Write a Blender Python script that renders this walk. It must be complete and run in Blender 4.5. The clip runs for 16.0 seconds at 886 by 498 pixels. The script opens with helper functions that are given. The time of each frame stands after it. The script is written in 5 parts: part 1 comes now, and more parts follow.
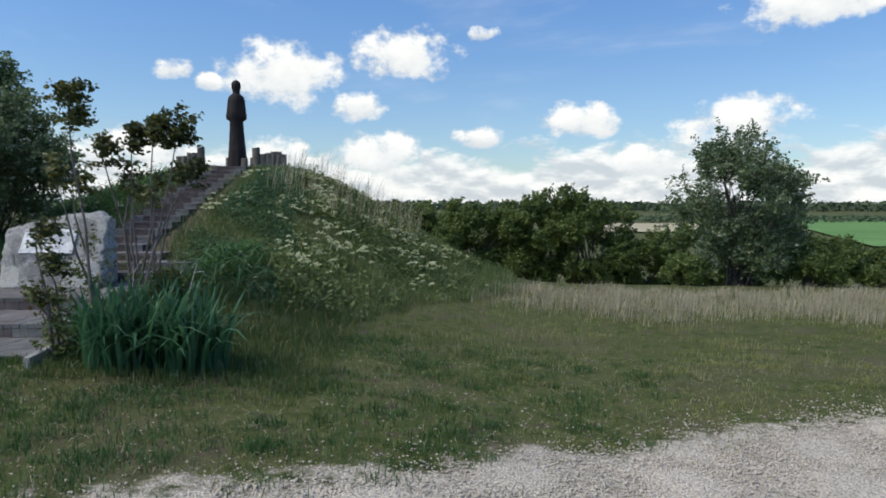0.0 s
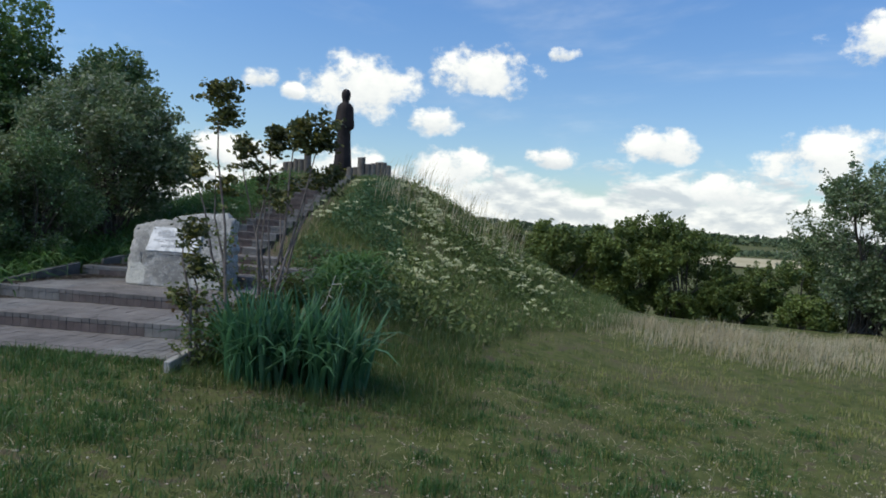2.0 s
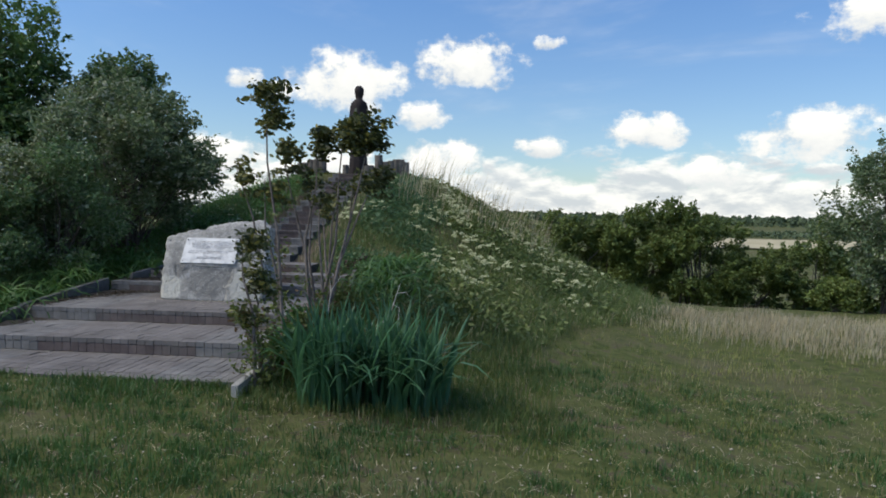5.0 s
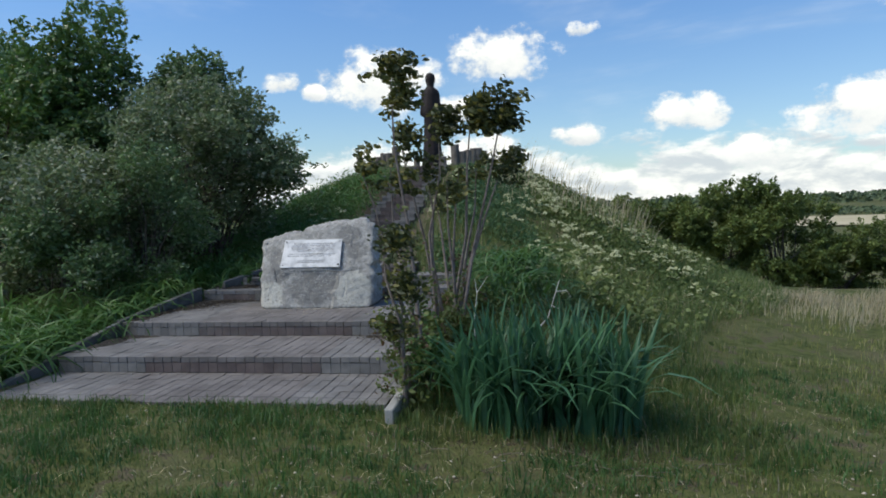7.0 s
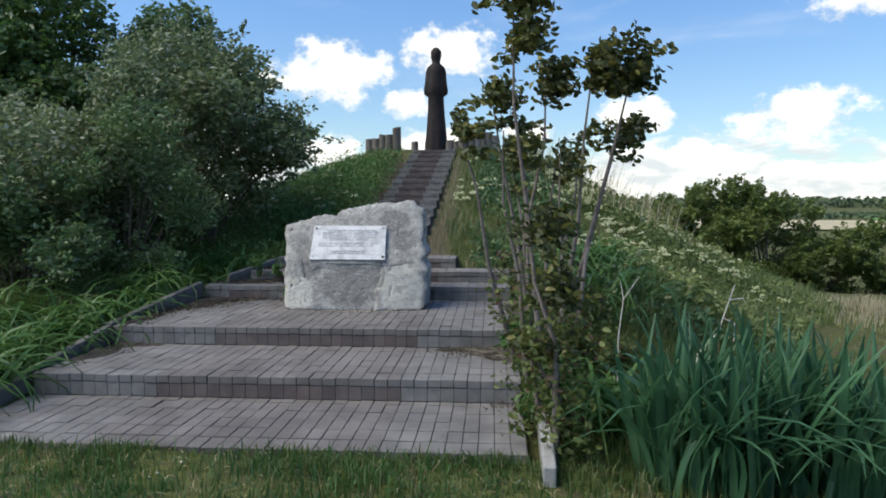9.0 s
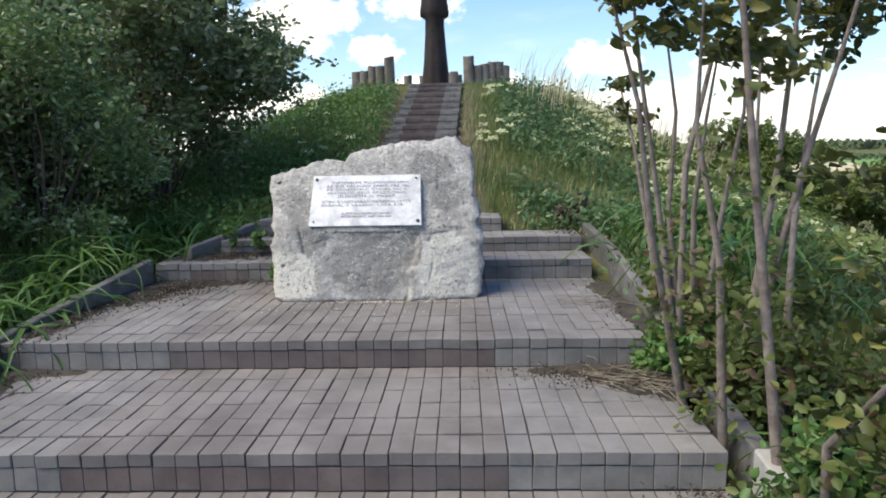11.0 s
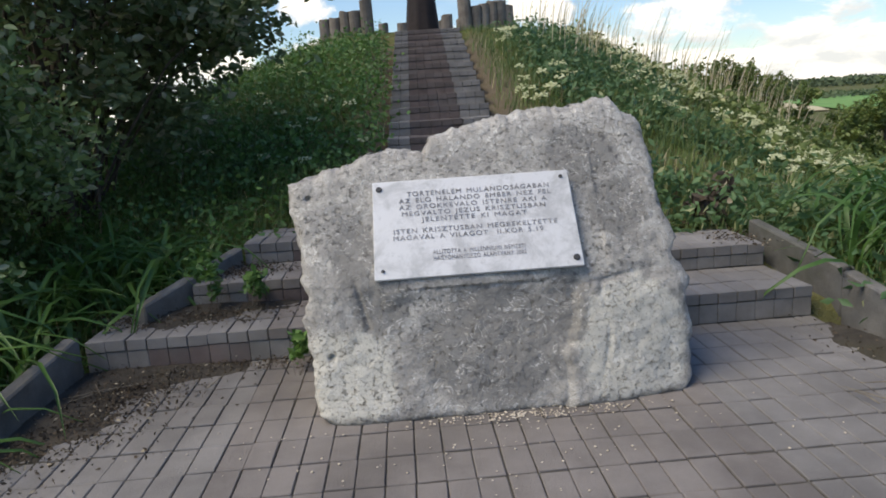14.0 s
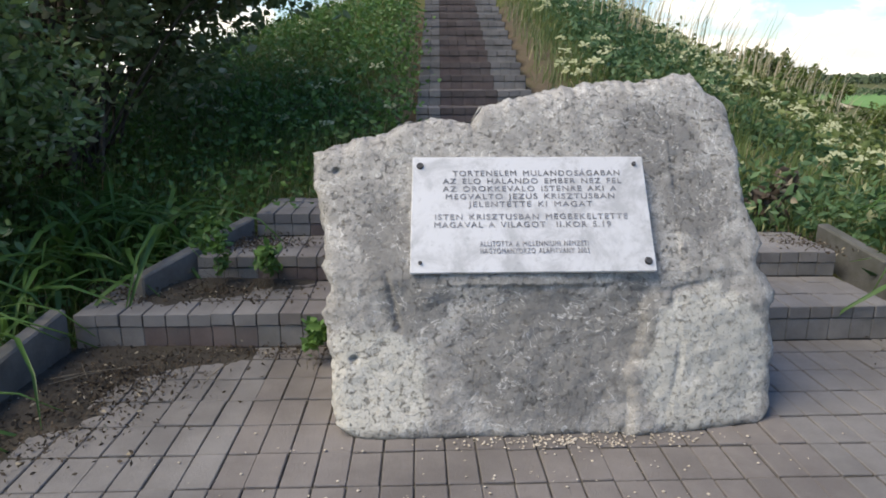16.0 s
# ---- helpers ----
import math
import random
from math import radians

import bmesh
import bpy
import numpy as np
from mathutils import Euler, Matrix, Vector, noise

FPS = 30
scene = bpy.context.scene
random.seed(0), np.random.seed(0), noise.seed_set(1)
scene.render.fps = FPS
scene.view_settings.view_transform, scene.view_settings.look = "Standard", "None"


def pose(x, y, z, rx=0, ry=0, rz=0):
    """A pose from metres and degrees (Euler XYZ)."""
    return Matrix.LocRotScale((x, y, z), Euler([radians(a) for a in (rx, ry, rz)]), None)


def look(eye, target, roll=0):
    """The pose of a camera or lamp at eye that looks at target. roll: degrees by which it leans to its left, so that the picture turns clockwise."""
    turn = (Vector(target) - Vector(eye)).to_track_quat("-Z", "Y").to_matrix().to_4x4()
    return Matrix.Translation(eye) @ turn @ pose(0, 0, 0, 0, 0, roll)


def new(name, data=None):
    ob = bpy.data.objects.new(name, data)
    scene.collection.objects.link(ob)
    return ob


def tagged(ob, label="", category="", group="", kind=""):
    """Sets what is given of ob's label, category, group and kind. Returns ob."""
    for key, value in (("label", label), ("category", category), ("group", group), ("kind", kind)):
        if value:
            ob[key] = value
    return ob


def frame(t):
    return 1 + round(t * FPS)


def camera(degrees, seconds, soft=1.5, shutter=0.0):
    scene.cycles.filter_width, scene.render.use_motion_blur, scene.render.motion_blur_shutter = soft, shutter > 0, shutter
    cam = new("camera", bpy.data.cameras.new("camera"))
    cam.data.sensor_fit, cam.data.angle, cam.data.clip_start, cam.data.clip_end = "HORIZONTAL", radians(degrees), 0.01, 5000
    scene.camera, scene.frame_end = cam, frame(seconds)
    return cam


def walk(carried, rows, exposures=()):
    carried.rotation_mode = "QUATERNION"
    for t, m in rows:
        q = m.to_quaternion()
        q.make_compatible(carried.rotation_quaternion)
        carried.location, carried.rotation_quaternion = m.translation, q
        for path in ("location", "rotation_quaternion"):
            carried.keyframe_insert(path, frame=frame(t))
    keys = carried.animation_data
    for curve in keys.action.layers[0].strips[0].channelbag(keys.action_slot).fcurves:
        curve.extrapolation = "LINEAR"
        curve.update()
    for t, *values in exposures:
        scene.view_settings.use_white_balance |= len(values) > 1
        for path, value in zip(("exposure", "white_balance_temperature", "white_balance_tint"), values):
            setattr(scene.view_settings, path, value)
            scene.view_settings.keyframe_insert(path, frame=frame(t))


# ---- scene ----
cam = camera(66.6, 16.0, soft=1.8)
METRES, EYE, TILT, LEAN, TURN = 10.8, 1.8, -3.65, 0.0, 0.0
EXPOSE = 0.0
ROWS = [
    (0.0, 0.0, 0.0, 0.0, 0.0, 0.0, -0.0),
    (0.5, -0.0204, 0.005, 0.0015, 3.5, 0.47, -1.36),
    (1.0, -0.0372, 0.0164, 0.0023, 5.54, 1.19, -2.54),
    (1.5, -0.0567, 0.035, 0.0047, 4.25, 2.46, -3.58),
    (2.0, -0.0855, 0.0441, 0.0041, 5.61, 1.23, -3.99),
    (2.5, -0.1187, 0.0477, 0.0058, 9.0, -0.77, -0.44),
    (3.0, -0.1355, 0.0558, 0.0055, 13.69, -2.45, -1.42),
    (3.5, -0.139, 0.0578, 0.0104, 6.64, -0.86, -1.8),
    (6.0, -0.204, 0.1046, 0.01, 4.38, 0.81, -0.9),
    (6.5, -0.2345, 0.1268, 0.0078, 5.31, -0.94, 1.26),
    (7.0, -0.2681, 0.1561, 0.01, 8.61, 0.19, 1.22),
    (7.5, -0.308, 0.1729, 0.0086, 7.7, 1.25, 1.22),
    (8.0, -0.3435, 0.2046, 0.009, 7.76, 1.99, 0.77),
    (8.5, -0.3795, 0.2416, 0.0067, 6.51, -0.21, 0.42),
    (9.0, -0.4051, 0.2827, 0.0083, 4.18, -0.3, -0.19),
    (11.5, -0.504, 0.5354, 0.0152, -0.37, -6.64, 1.82),
    (12.0, -0.527, 0.58, 0.0176, -2.97, -8.17, 2.4),
    (12.5, -0.5369, 0.6232, 0.0207, -2.65, -6.46, 2.86),
    (13.0, -0.5506, 0.6599, 0.0254, -4.39, -7.84, 2.68),
    (13.5, -0.5654, 0.6794, 0.0364, -7.32, -9.02, 3.3),
    (14.0, -0.5681, 0.6923, 0.0373, -3.33, -8.3, 3.84),
    (14.5, -0.5705, 0.7083, 0.0368, -0.42, -7.05, -0.22),
    (15.0, -0.5784, 0.7233, 0.037, -1.48, -8.8, -1.52),
    (15.5, -0.5792, 0.7284, 0.0382, -2.26, -10.12, -1.22),
    (16.0, -0.5785, 0.7287, 0.0377, -2.09, -10.55, 0.11),
]
walk(cam, [(t, pose(0, 0, EYE, TILT, LEAN, TURN) @ pose(METRES * x, METRES * y, METRES * z, 90 + pitch, roll, yaw)) for t, x, y, z, yaw, pitch, roll in ROWS], [(0.0, EXPOSE + 0.2, 6550, 8), (0.5, EXPOSE + 0.3, 6550, 8), (1.0, EXPOSE + 0.36, 6700, 7), (1.5, EXPOSE + 0.18, 6500, 6), (2.0, EXPOSE + 0.22, 6600, 6), (2.5, EXPOSE + 0.28, 6700, 7), (3.0, EXPOSE + 0.5, 7050, 8), (3.5, EXPOSE + 0.46, 7000, 8), (6.0, EXPOSE + 0.2, 6700, 7), (7.0, EXPOSE + 0.3, 6700, 6), (8.5, EXPOSE + 0.53, 6850, 7), (9.2, EXPOSE + 0.57, 6900, 7), (11.3, EXPOSE + 1.08, 7400, 10), (13.0, EXPOSE + 0.83, 7400, 10), (14.5, EXPOSE + 0.56, 7500, 11), (16.0, EXPOSE + 0.78, 7500, 11)])

# ---- light ----
SUN_EL, SUN_AZ = 53.0, 248.0   # degrees; azimuth clockwise from +y
world = bpy.data.worlds.new("sky")
scene.world = world
world.use_nodes = True


def node(nt, kind, **kw):
    n = nt.nodes.new(kind)
    for k, v in kw.items():
        if k == "operation":
            n.operation = v
        elif k == "blend":
            n.blend_type = v
        elif k == "clamp":
            n.use_clamp = v
    return n


def put(nt, n, i, v):
    if isinstance(v, bpy.types.NodeSocket):
        nt.links.new(v, n.inputs[i])
    else:
        n.inputs[i].default_value = v


def math_(nt, op, a, b=0.0, c=None, clamp=False):
    n = node(nt, "ShaderNodeMath", operation=op, clamp=clamp)
    put(nt, n, 0, a)
    put(nt, n, 1, b)
    if c is not None:
        put(nt, n, 2, c)
    return n.outputs[0]


def vec_(nt, op, a, b=(0, 0, 0)):
    n = node(nt, "ShaderNodeVectorMath", operation=op)
    put(nt, n, 0, a)
    put(nt, n, 1, b)
    return n.outputs["Value"] if op in ("DOT_PRODUCT", "LENGTH") else n.outputs[0]


def mix_(nt, f, a, b, blend="MIX"):
    n = nt.nodes.new("ShaderNodeMix")
    n.data_type, n.blend_type = "RGBA", blend
    put(nt, n, 0, f)
    put(nt, n, 6, a)
    put(nt, n, 7, b)
    return n.outputs[2]


def noise_(nt, vec, scale, detail=4.0, rough=0.55, dist=0.0):
    n = nt.nodes.new("ShaderNodeTexNoise")
    if vec is not None:
        nt.links.new(vec, n.inputs["Vector"])
    n.inputs["Scale"].default_value, n.inputs["Detail"].default_value = scale, detail
    n.inputs["Roughness"].default_value, n.inputs["Distortion"].default_value = rough, dist
    return n.outputs["Fac"]


def ramp_(nt, f, lo, hi, a=0.0, b=1.0):
    n = nt.nodes.new("ShaderNodeMapRange")
    n.interpolation_type = "SMOOTHSTEP"
    put(nt, n, 0, f)
    for i, v in enumerate((lo, hi, a, b)):
        n.inputs[i + 1].default_value = v
    return n.outputs[0]


def col(r, g, b):
    return (r, g, b, 1.0)


# cumulus: azimuth, elevation, half width, half height in degrees
CLOUDS = [(-13.0, 10.7, 4.6, 2.3), (-3.4, 12.3, 3.9, 1.9), (-7.2, 8.2, 1.9, 1.2), (11.6, 7.0, 3.2, 1.4), (23.5, 6.3, 4.2, 1.9),
          (28.0, 14.6, 4.8, 1.5), (-5.2, 4.4, 3.4, 1.7), (2.9, 5.7, 2.0, 0.8), (-21.3, 10.6, 1.3, 0.8), (-19.0, 9.8, 1.1, 0.7),
          (3.4, 14.1, 1.3, 0.6), (16.5, 3.6, 3.0, 1.3), (-14.0, 4.2, 2.6, 1.5), (-24.0, 4.5, 4.0, 1.5)]


def build_sky():
    nt = world.node_tree
    bg = nt.nodes["Background"]
    sky = nt.nodes.new("ShaderNodeTexSky")
    sky.sky_type, sky.sun_disc = "NISHITA", False
    sky.sun_elevation, sky.sun_rotation = radians(SUN_EL), radians(SUN_AZ)
    sky.dust_density, sky.ozone_density, sky.air_density = 0.6, 2.2, 1.0
    way = nt.nodes.new("ShaderNodeTexCoord").outputs["Generated"]
    sep = nt.nodes.new("ShaderNodeSeparateXYZ")
    nt.links.new(way, sep.inputs[0])
    az = math_(nt, "MULTIPLY", math_(nt, "ARCTAN2", sep.outputs[0], sep.outputs[1]), 57.2958)
    el = math_(nt, "MULTIPLY", math_(nt, "ARCSINE", sep.outputs[2]), 57.2958)
    comb = nt.nodes.new("ShaderNodeCombineXYZ")
    nt.links.new(az, comb.inputs[0])
    nt.links.new(el, comb.inputs[1])
    flat = comb.outputs[0]
    puff = noise_(nt, vec_(nt, "MULTIPLY", flat, (0.8, 1.0, 1.0)), 0.45, 8.0, 0.62)
    fine = math_(nt, "SUBTRACT", puff, 0.5)

    def blobs(shift):
        best = None
        for a, e, w, h in CLOUDS:
            w, h = w * 1.25, h * 1.25
            d = vec_(nt, "MULTIPLY", vec_(nt, "SUBTRACT", flat, (a, e + shift, 0)), (1 / w, 1 / h, 0))
            r = vec_(nt, "DOT_PRODUCT", d, d)
            best = r if best is None else math_(nt, "MINIMUM", best, r)
        return math_(nt, "SUBTRACT", 1.0, best)

    body = math_(nt, "MULTIPLY_ADD", fine, 3.3, blobs(0.0))
    mask = ramp_(nt, body, 0.05, 0.8)
    def bank(up):
        at = vec_(nt, "MULTIPLY", vec_(nt, "ADD", flat, (0.0, up, 0.0)), (0.42, 1.0, 1.0))
        return noise_(nt, at, 0.42, 8.0, 0.58, 0.25)

    band_n = bank(0.0)
    band = math_(nt, "MULTIPLY_ADD", math_(nt, "SUBTRACT", 5.0, el), 0.075, band_n)
    mask2 = ramp_(nt, band, 0.50, 0.64, 0.0, 0.92)
    lit = ramp_(nt, math_(nt, "SUBTRACT", bank(-0.4), bank(0.5)), -0.13, 0.13)
    high = noise_(nt, vec_(nt, "MULTIPLY", flat, (0.2, 0.6, 1.0)), 0.12, 6.0, 0.6, 0.5)
    wisps = math_(nt, "MULTIPLY", ramp_(nt, high, 0.48, 0.75), 0.4)
    cover = math_(nt, "MAXIMUM", math_(nt, "MAXIMUM", mask, mask2), wisps, clamp=True)
    under = ramp_(nt, math_(nt, "SUBTRACT", blobs(0.5), blobs(-0.5)), -1.6, 1.2, 0.0, 1.0)
    shade = math_(nt, "MULTIPLY_ADD", puff, 1.1, math_(nt, "MULTIPLY_ADD", under, 0.75, -0.22), clamp=True)
    shade = mix_(nt, mask, math_(nt, "MULTIPLY_ADD", lit, 0.75, 0.22, clamp=True), shade)
    white = mix_(nt, shade, col(4.4, 5.0, 5.8), col(9.2, 9.2, 9.1))
    blue = mix_(nt, ramp_(nt, el, 0.0, 30.0), col(0.95, 1.05, 1.15), col(0.72, 1.10, 1.56))
    base = mix_(nt, 1.0, sky.outputs[0], blue, "MULTIPLY")
    nt.links.new(mix_(nt, cover, base, white), bg.inputs[0])
    bg.inputs[1].default_value = 0.1


build_sky()
sun_data = bpy.data.lights.new("sun", "SUN")
sun_data.energy, sun_data.angle, sun_data.color = 2.8, radians(42.0), (1.0, 0.93, 0.81)
sun = new("sun", sun_data)
sa, se = radians(SUN_AZ), radians(SUN_EL)
sun.matrix_basis = look((40 * math.sin(sa) * math.cos(se), 40 * math.cos(sa) * math.cos(se), 40 * math.sin(se)), (0, 0, 0))


# ---- materials ----
def shader(name, rough=0.8, spec=0.3, metal=0.0):
    m = bpy.data.materials.new(name)
    m.use_nodes = True
    p = m.node_tree.nodes["Principled BSDF"]
    p.inputs["Roughness"].default_value = rough
    p.inputs["Specular IOR Level"].default_value = spec
    p.inputs["Metallic"].default_value = metal
    return m, m.node_tree, p


def place_(nt, local=False):
    if local:
        return nt.nodes.new("ShaderNodeTexCoord").outputs["Object"]
    return nt.nodes.new("ShaderNodeNewGeometry").outputs["Position"]


def bump_(nt, p, height, strength=0.4, dist=0.01):
    b = nt.nodes.new("ShaderNodeBump")
    b.inputs["Strength"].default_value, b.inputs["Distance"].default_value = strength, dist
    put(nt, b, "Height", height)
    nt.links.new(b.outputs[0], p.inputs["Normal"])


def leafy(name, dark, light, dry=None, dry_share=0.0, rough=0.55, thin=0.25, patch=0.6):
    """Foliage: every leaf or blade its own shade, patches of tone at a larger scale, light coming through."""
    m, nt, p = shader(name, rough, 0.45)
    g = nt.nodes.new("ShaderNodeNewGeometry")
    rnd = g.outputs["Random Per Island"]
    big = noise_(nt, g.outputs["Position"], patch, 3.0)
    mid = noise_(nt, g.outputs["Position"], patch * 5.0, 3.0, 0.6)
    f = math_(nt, "ADD", math_(nt, "MULTIPLY_ADD", rnd, 0.5, math_(nt, "MULTIPLY_ADD", mid, 1.3, -0.65)), math_(nt, "MULTIPLY_ADD", big, 1.3, -0.45), clamp=True)
    c = mix_(nt, f, col(*dark), col(*light))
    if dry:
        spin = math_(nt, "FRACT", math_(nt, "MULTIPLY", rnd, 37.7))
        hit_dry = math_(nt, "LESS_THAN", spin, math_(nt, "MULTIPLY", ramp_(nt, big, 0.35, 0.65, 0.35, 1.5), dry_share))
        c = mix_(nt, hit_dry, c, col(*dry))
    nt.links.new(c, p.inputs["Base Color"])
    t = nt.nodes.new("ShaderNodeBsdfTranslucent")
    nt.links.new(c, t.inputs[0])
    mx = nt.nodes.new("ShaderNodeMixShader")
    mx.inputs[0].default_value = thin + 0.08
    out = nt.nodes["Material Output"]
    nt.links.new(p.outputs[0], mx.inputs[1])
    nt.links.new(t.outputs[0], mx.inputs[2])
    nt.links.new(mx.outputs[0], out.inputs[0])
    return m


def stony(name, a, b, scale=6.0, rough=0.9, grain=60.0, depth=0.6, stain=None, spread=0.0):
    """Mineral surface: mottled at two scales, pitted; spread varies piece by piece."""
    m, nt, p = shader(name, rough, 0.25)
    pos = place_(nt)
    n1 = noise_(nt, pos, scale, 6.0, 0.6)
    n2 = noise_(nt, pos, grain, 5.0, 0.65)
    f = math_(nt, "ADD", math_(nt, "MULTIPLY", ramp_(nt, n1, 0.3, 0.7), 0.7), math_(nt, "MULTIPLY_ADD", n2, 0.6, -0.2), clamp=True)
    c = mix_(nt, f, col(*a), col(*b))
    if stain:
        c = mix_(nt, ramp_(nt, noise_(nt, pos, scale * 0.3, 5.0, 0.65), 0.5, 0.72, 0.0, 0.75), c, col(*stain))
    if spread:
        o = nt.nodes.new("ShaderNodeObjectInfo")
        c = mix_(nt, 1.0, c, mix_(nt, o.outputs["Random"], col(1 - spread, 1 - spread, 1 - spread), col(1 + spread, 1 + spread * 0.95, 1 + spread * 0.9)), "MULTIPLY")
    nt.links.new(c, p.inputs["Base Color"])
    bump_(nt, p, math_(nt, "ADD", n2, math_(nt, "MULTIPLY", n1, 0.6)), depth, 0.006)
    return m


PAVE_GREY = stony("paver_grey", (0.128, 0.122, 0.117), (0.226, 0.217, 0.208), 3.0, 0.8, 140.0, 0.7, (0.105, 0.100, 0.096), 0.05)
PAVE_WARM = stony("paver_warm", (0.122, 0.111, 0.104), (0.210, 0.192, 0.180), 3.0, 0.82, 140.0, 0.7, (0.100, 0.091, 0.086), 0.05)
TREAD = stony("paver_brown", (0.080, 0.066, 0.062), (0.140, 0.118, 0.110), 4.0, 0.85, 130.0, 0.6, (0.07, 0.06, 0.056), 0.12)
PAVE_PALE = stony("paver_pale", (0.146, 0.139, 0.130), (0.255, 0.243, 0.227), 5.0, 0.9, 120.0, 0.6, (0.105, 0.103, 0.092), 0.10)
BRICK_RED = stony("brick_riser", (0.093, 0.072, 0.068), (0.162, 0.128, 0.115), 5.0, 0.85, 120.0, 0.5, (0.136, 0.128, 0.119), 0.12)
JOINT = stony("joint_sand", (0.045, 0.041, 0.035), (0.110, 0.102, 0.090), 20.0, 1.0, 200.0, 0.8)
SOIL = stony("dark_soil", (0.026, 0.023, 0.019), (0.074, 0.065, 0.053), 9.0, 1.0, 110.0, 1.0, (0.05, 0.045, 0.03))
KERB = stony("kerb_concrete", (0.085, 0.084, 0.080), (0.175, 0.172, 0.165), 5.0, 0.95, 90.0, 0.8, (0.062, 0.066, 0.048), 0.15)
BRONZE = stony("statue_dark", (0.012, 0.009, 0.009), (0.035, 0.026, 0.024), 4.0, 0.7, 40.0, 0.5)
LOG = stony("weathered_log", (0.10, 0.088, 0.076), (0.215, 0.195, 0.172), 5.0, 0.95, 50.0, 0.7, (0.09, 0.08, 0.07), 0.15)
BARK = stony("bark", (0.05, 0.042, 0.034), (0.14, 0.12, 0.10), 14.0, 0.95, 70.0, 0.9)
STEM = stony("sapling_bark", (0.105, 0.085, 0.074), (0.25, 0.21, 0.185), 18.0, 0.9, 80.0, 0.6)
PEBBLE = stony("gravel_stone", (0.36, 0.31, 0.245), (0.66, 0.585, 0.475), 9.0, 0.95, 90.0, 0.4)
OLD_STEM = stony("old_stem", (0.085, 0.070, 0.052), (0.27, 0.235, 0.18), 12.0, 0.95, 60.0, 0.5)
DEBRIS = leafy("dry_litter", (0.035, 0.026, 0.018), (0.095, 0.072, 0.05), (0.30, 0.26, 0.19), 0.06, 0.9, 0.1)

GRASS = leafy("lawn_blade", (0.046, 0.082, 0.020), (0.160, 0.204, 0.052), (0.32, 0.27, 0.15), 0.12, 0.6, 0.25, 1.1)
TUFT = leafy("lawn_tuft", (0.026, 0.080, 0.020), (0.092, 0.182, 0.044), (0.20, 0.19, 0.09), 0.06, 0.55, 0.3, 1.3)
WILD = leafy("wild_grass", (0.055, 0.102, 0.03), (0.185, 0.240, 0.076), (0.38, 0.33, 0.2), 0.06, 0.6, 0.3, 0.5)
STRAW = leafy("dry_grass", (0.38, 0.32, 0.20), (0.64, 0.56, 0.39), (0.16, 0.19, 0.07), 0.12, 0.8, 0.3, 0.5)
MEADOW = leafy("meadow_blade", (0.150, 0.172, 0.042), (0.37, 0.38, 0.115), (0.44, 0.38, 0.22), 0.16, 0.6, 0.25, 0.5)
REED = leafy("iris_leaf", (0.034, 0.108, 0.052), (0.095, 0.215, 0.098), (0.30, 0.27, 0.15), 0.03, 0.42, 0.34, 1.5)
HERB = leafy("broad_herb", (0.050, 0.120, 0.030), (0.125, 0.240, 0.056), None, 0.0, 0.5, 0.25, 1.0)
LILY = leafy("strap_leaf", (0.036, 0.100, 0.022), (0.115, 0.220, 0.050), (0.35, 0.3, 0.14), 0.04, 0.45, 0.3, 1.2)
# next two: dry tone is pale undersides plus leaf highlights put into colour
BUSH_DARK = leafy("shrub_leaf_dark", (0.060, 0.120, 0.044), (0.180, 0.272, 0.100), (0.26, 0.30, 0.19), 0.10, 0.45, 0.3, 0.7)
BUSH_GREY = leafy("shrub_leaf_grey", (0.070, 0.114, 0.050), (0.205, 0.268, 0.122), (0.36, 0.38, 0.27), 0.12, 0.5, 0.3, 0.7)
BUSH_GREEN = leafy("shrub_leaf_green", (0.050, 0.112, 0.032), (0.155, 0.262, 0.066), (0.12, 0.17, 0.04), 0.15, 0.33, 0.25, 0.5)
HEDGE = leafy("hedge_leaf", (0.058, 0.098, 0.025), (0.215, 0.275, 0.065), (0.12, 0.15, 0.035), 0.2, 0.55, 0.25, 0.35)
MAPLE = leafy("sapling_leaf", (0.030, 0.042, 0.014), (0.105, 0.122, 0.032), (0.19, 0.18, 0.045), 0.2, 0.5, 0.25, 1.5)
YELLOWED = leafy("yellowing_leaf", (0.058, 0.090, 0.022), (0.165, 0.195, 0.050), (0.12, 0.075, 0.04), 0.14, 0.55, 0.3, 2.0)
FLOWER = leafy("white_umbel", (0.30, 0.34, 0.16), (0.66, 0.67, 0.44), None, 0.0, 0.8, 0.3, 2.0)
# distance haze is put into this colour: paler, greyer green
FAR_TREE_HAZED = leafy("far_foliage_hazed", (0.055, 0.08, 0.045), (0.12, 0.16, 0.075), None, 0.0, 0.9, 0.1, 0.02)


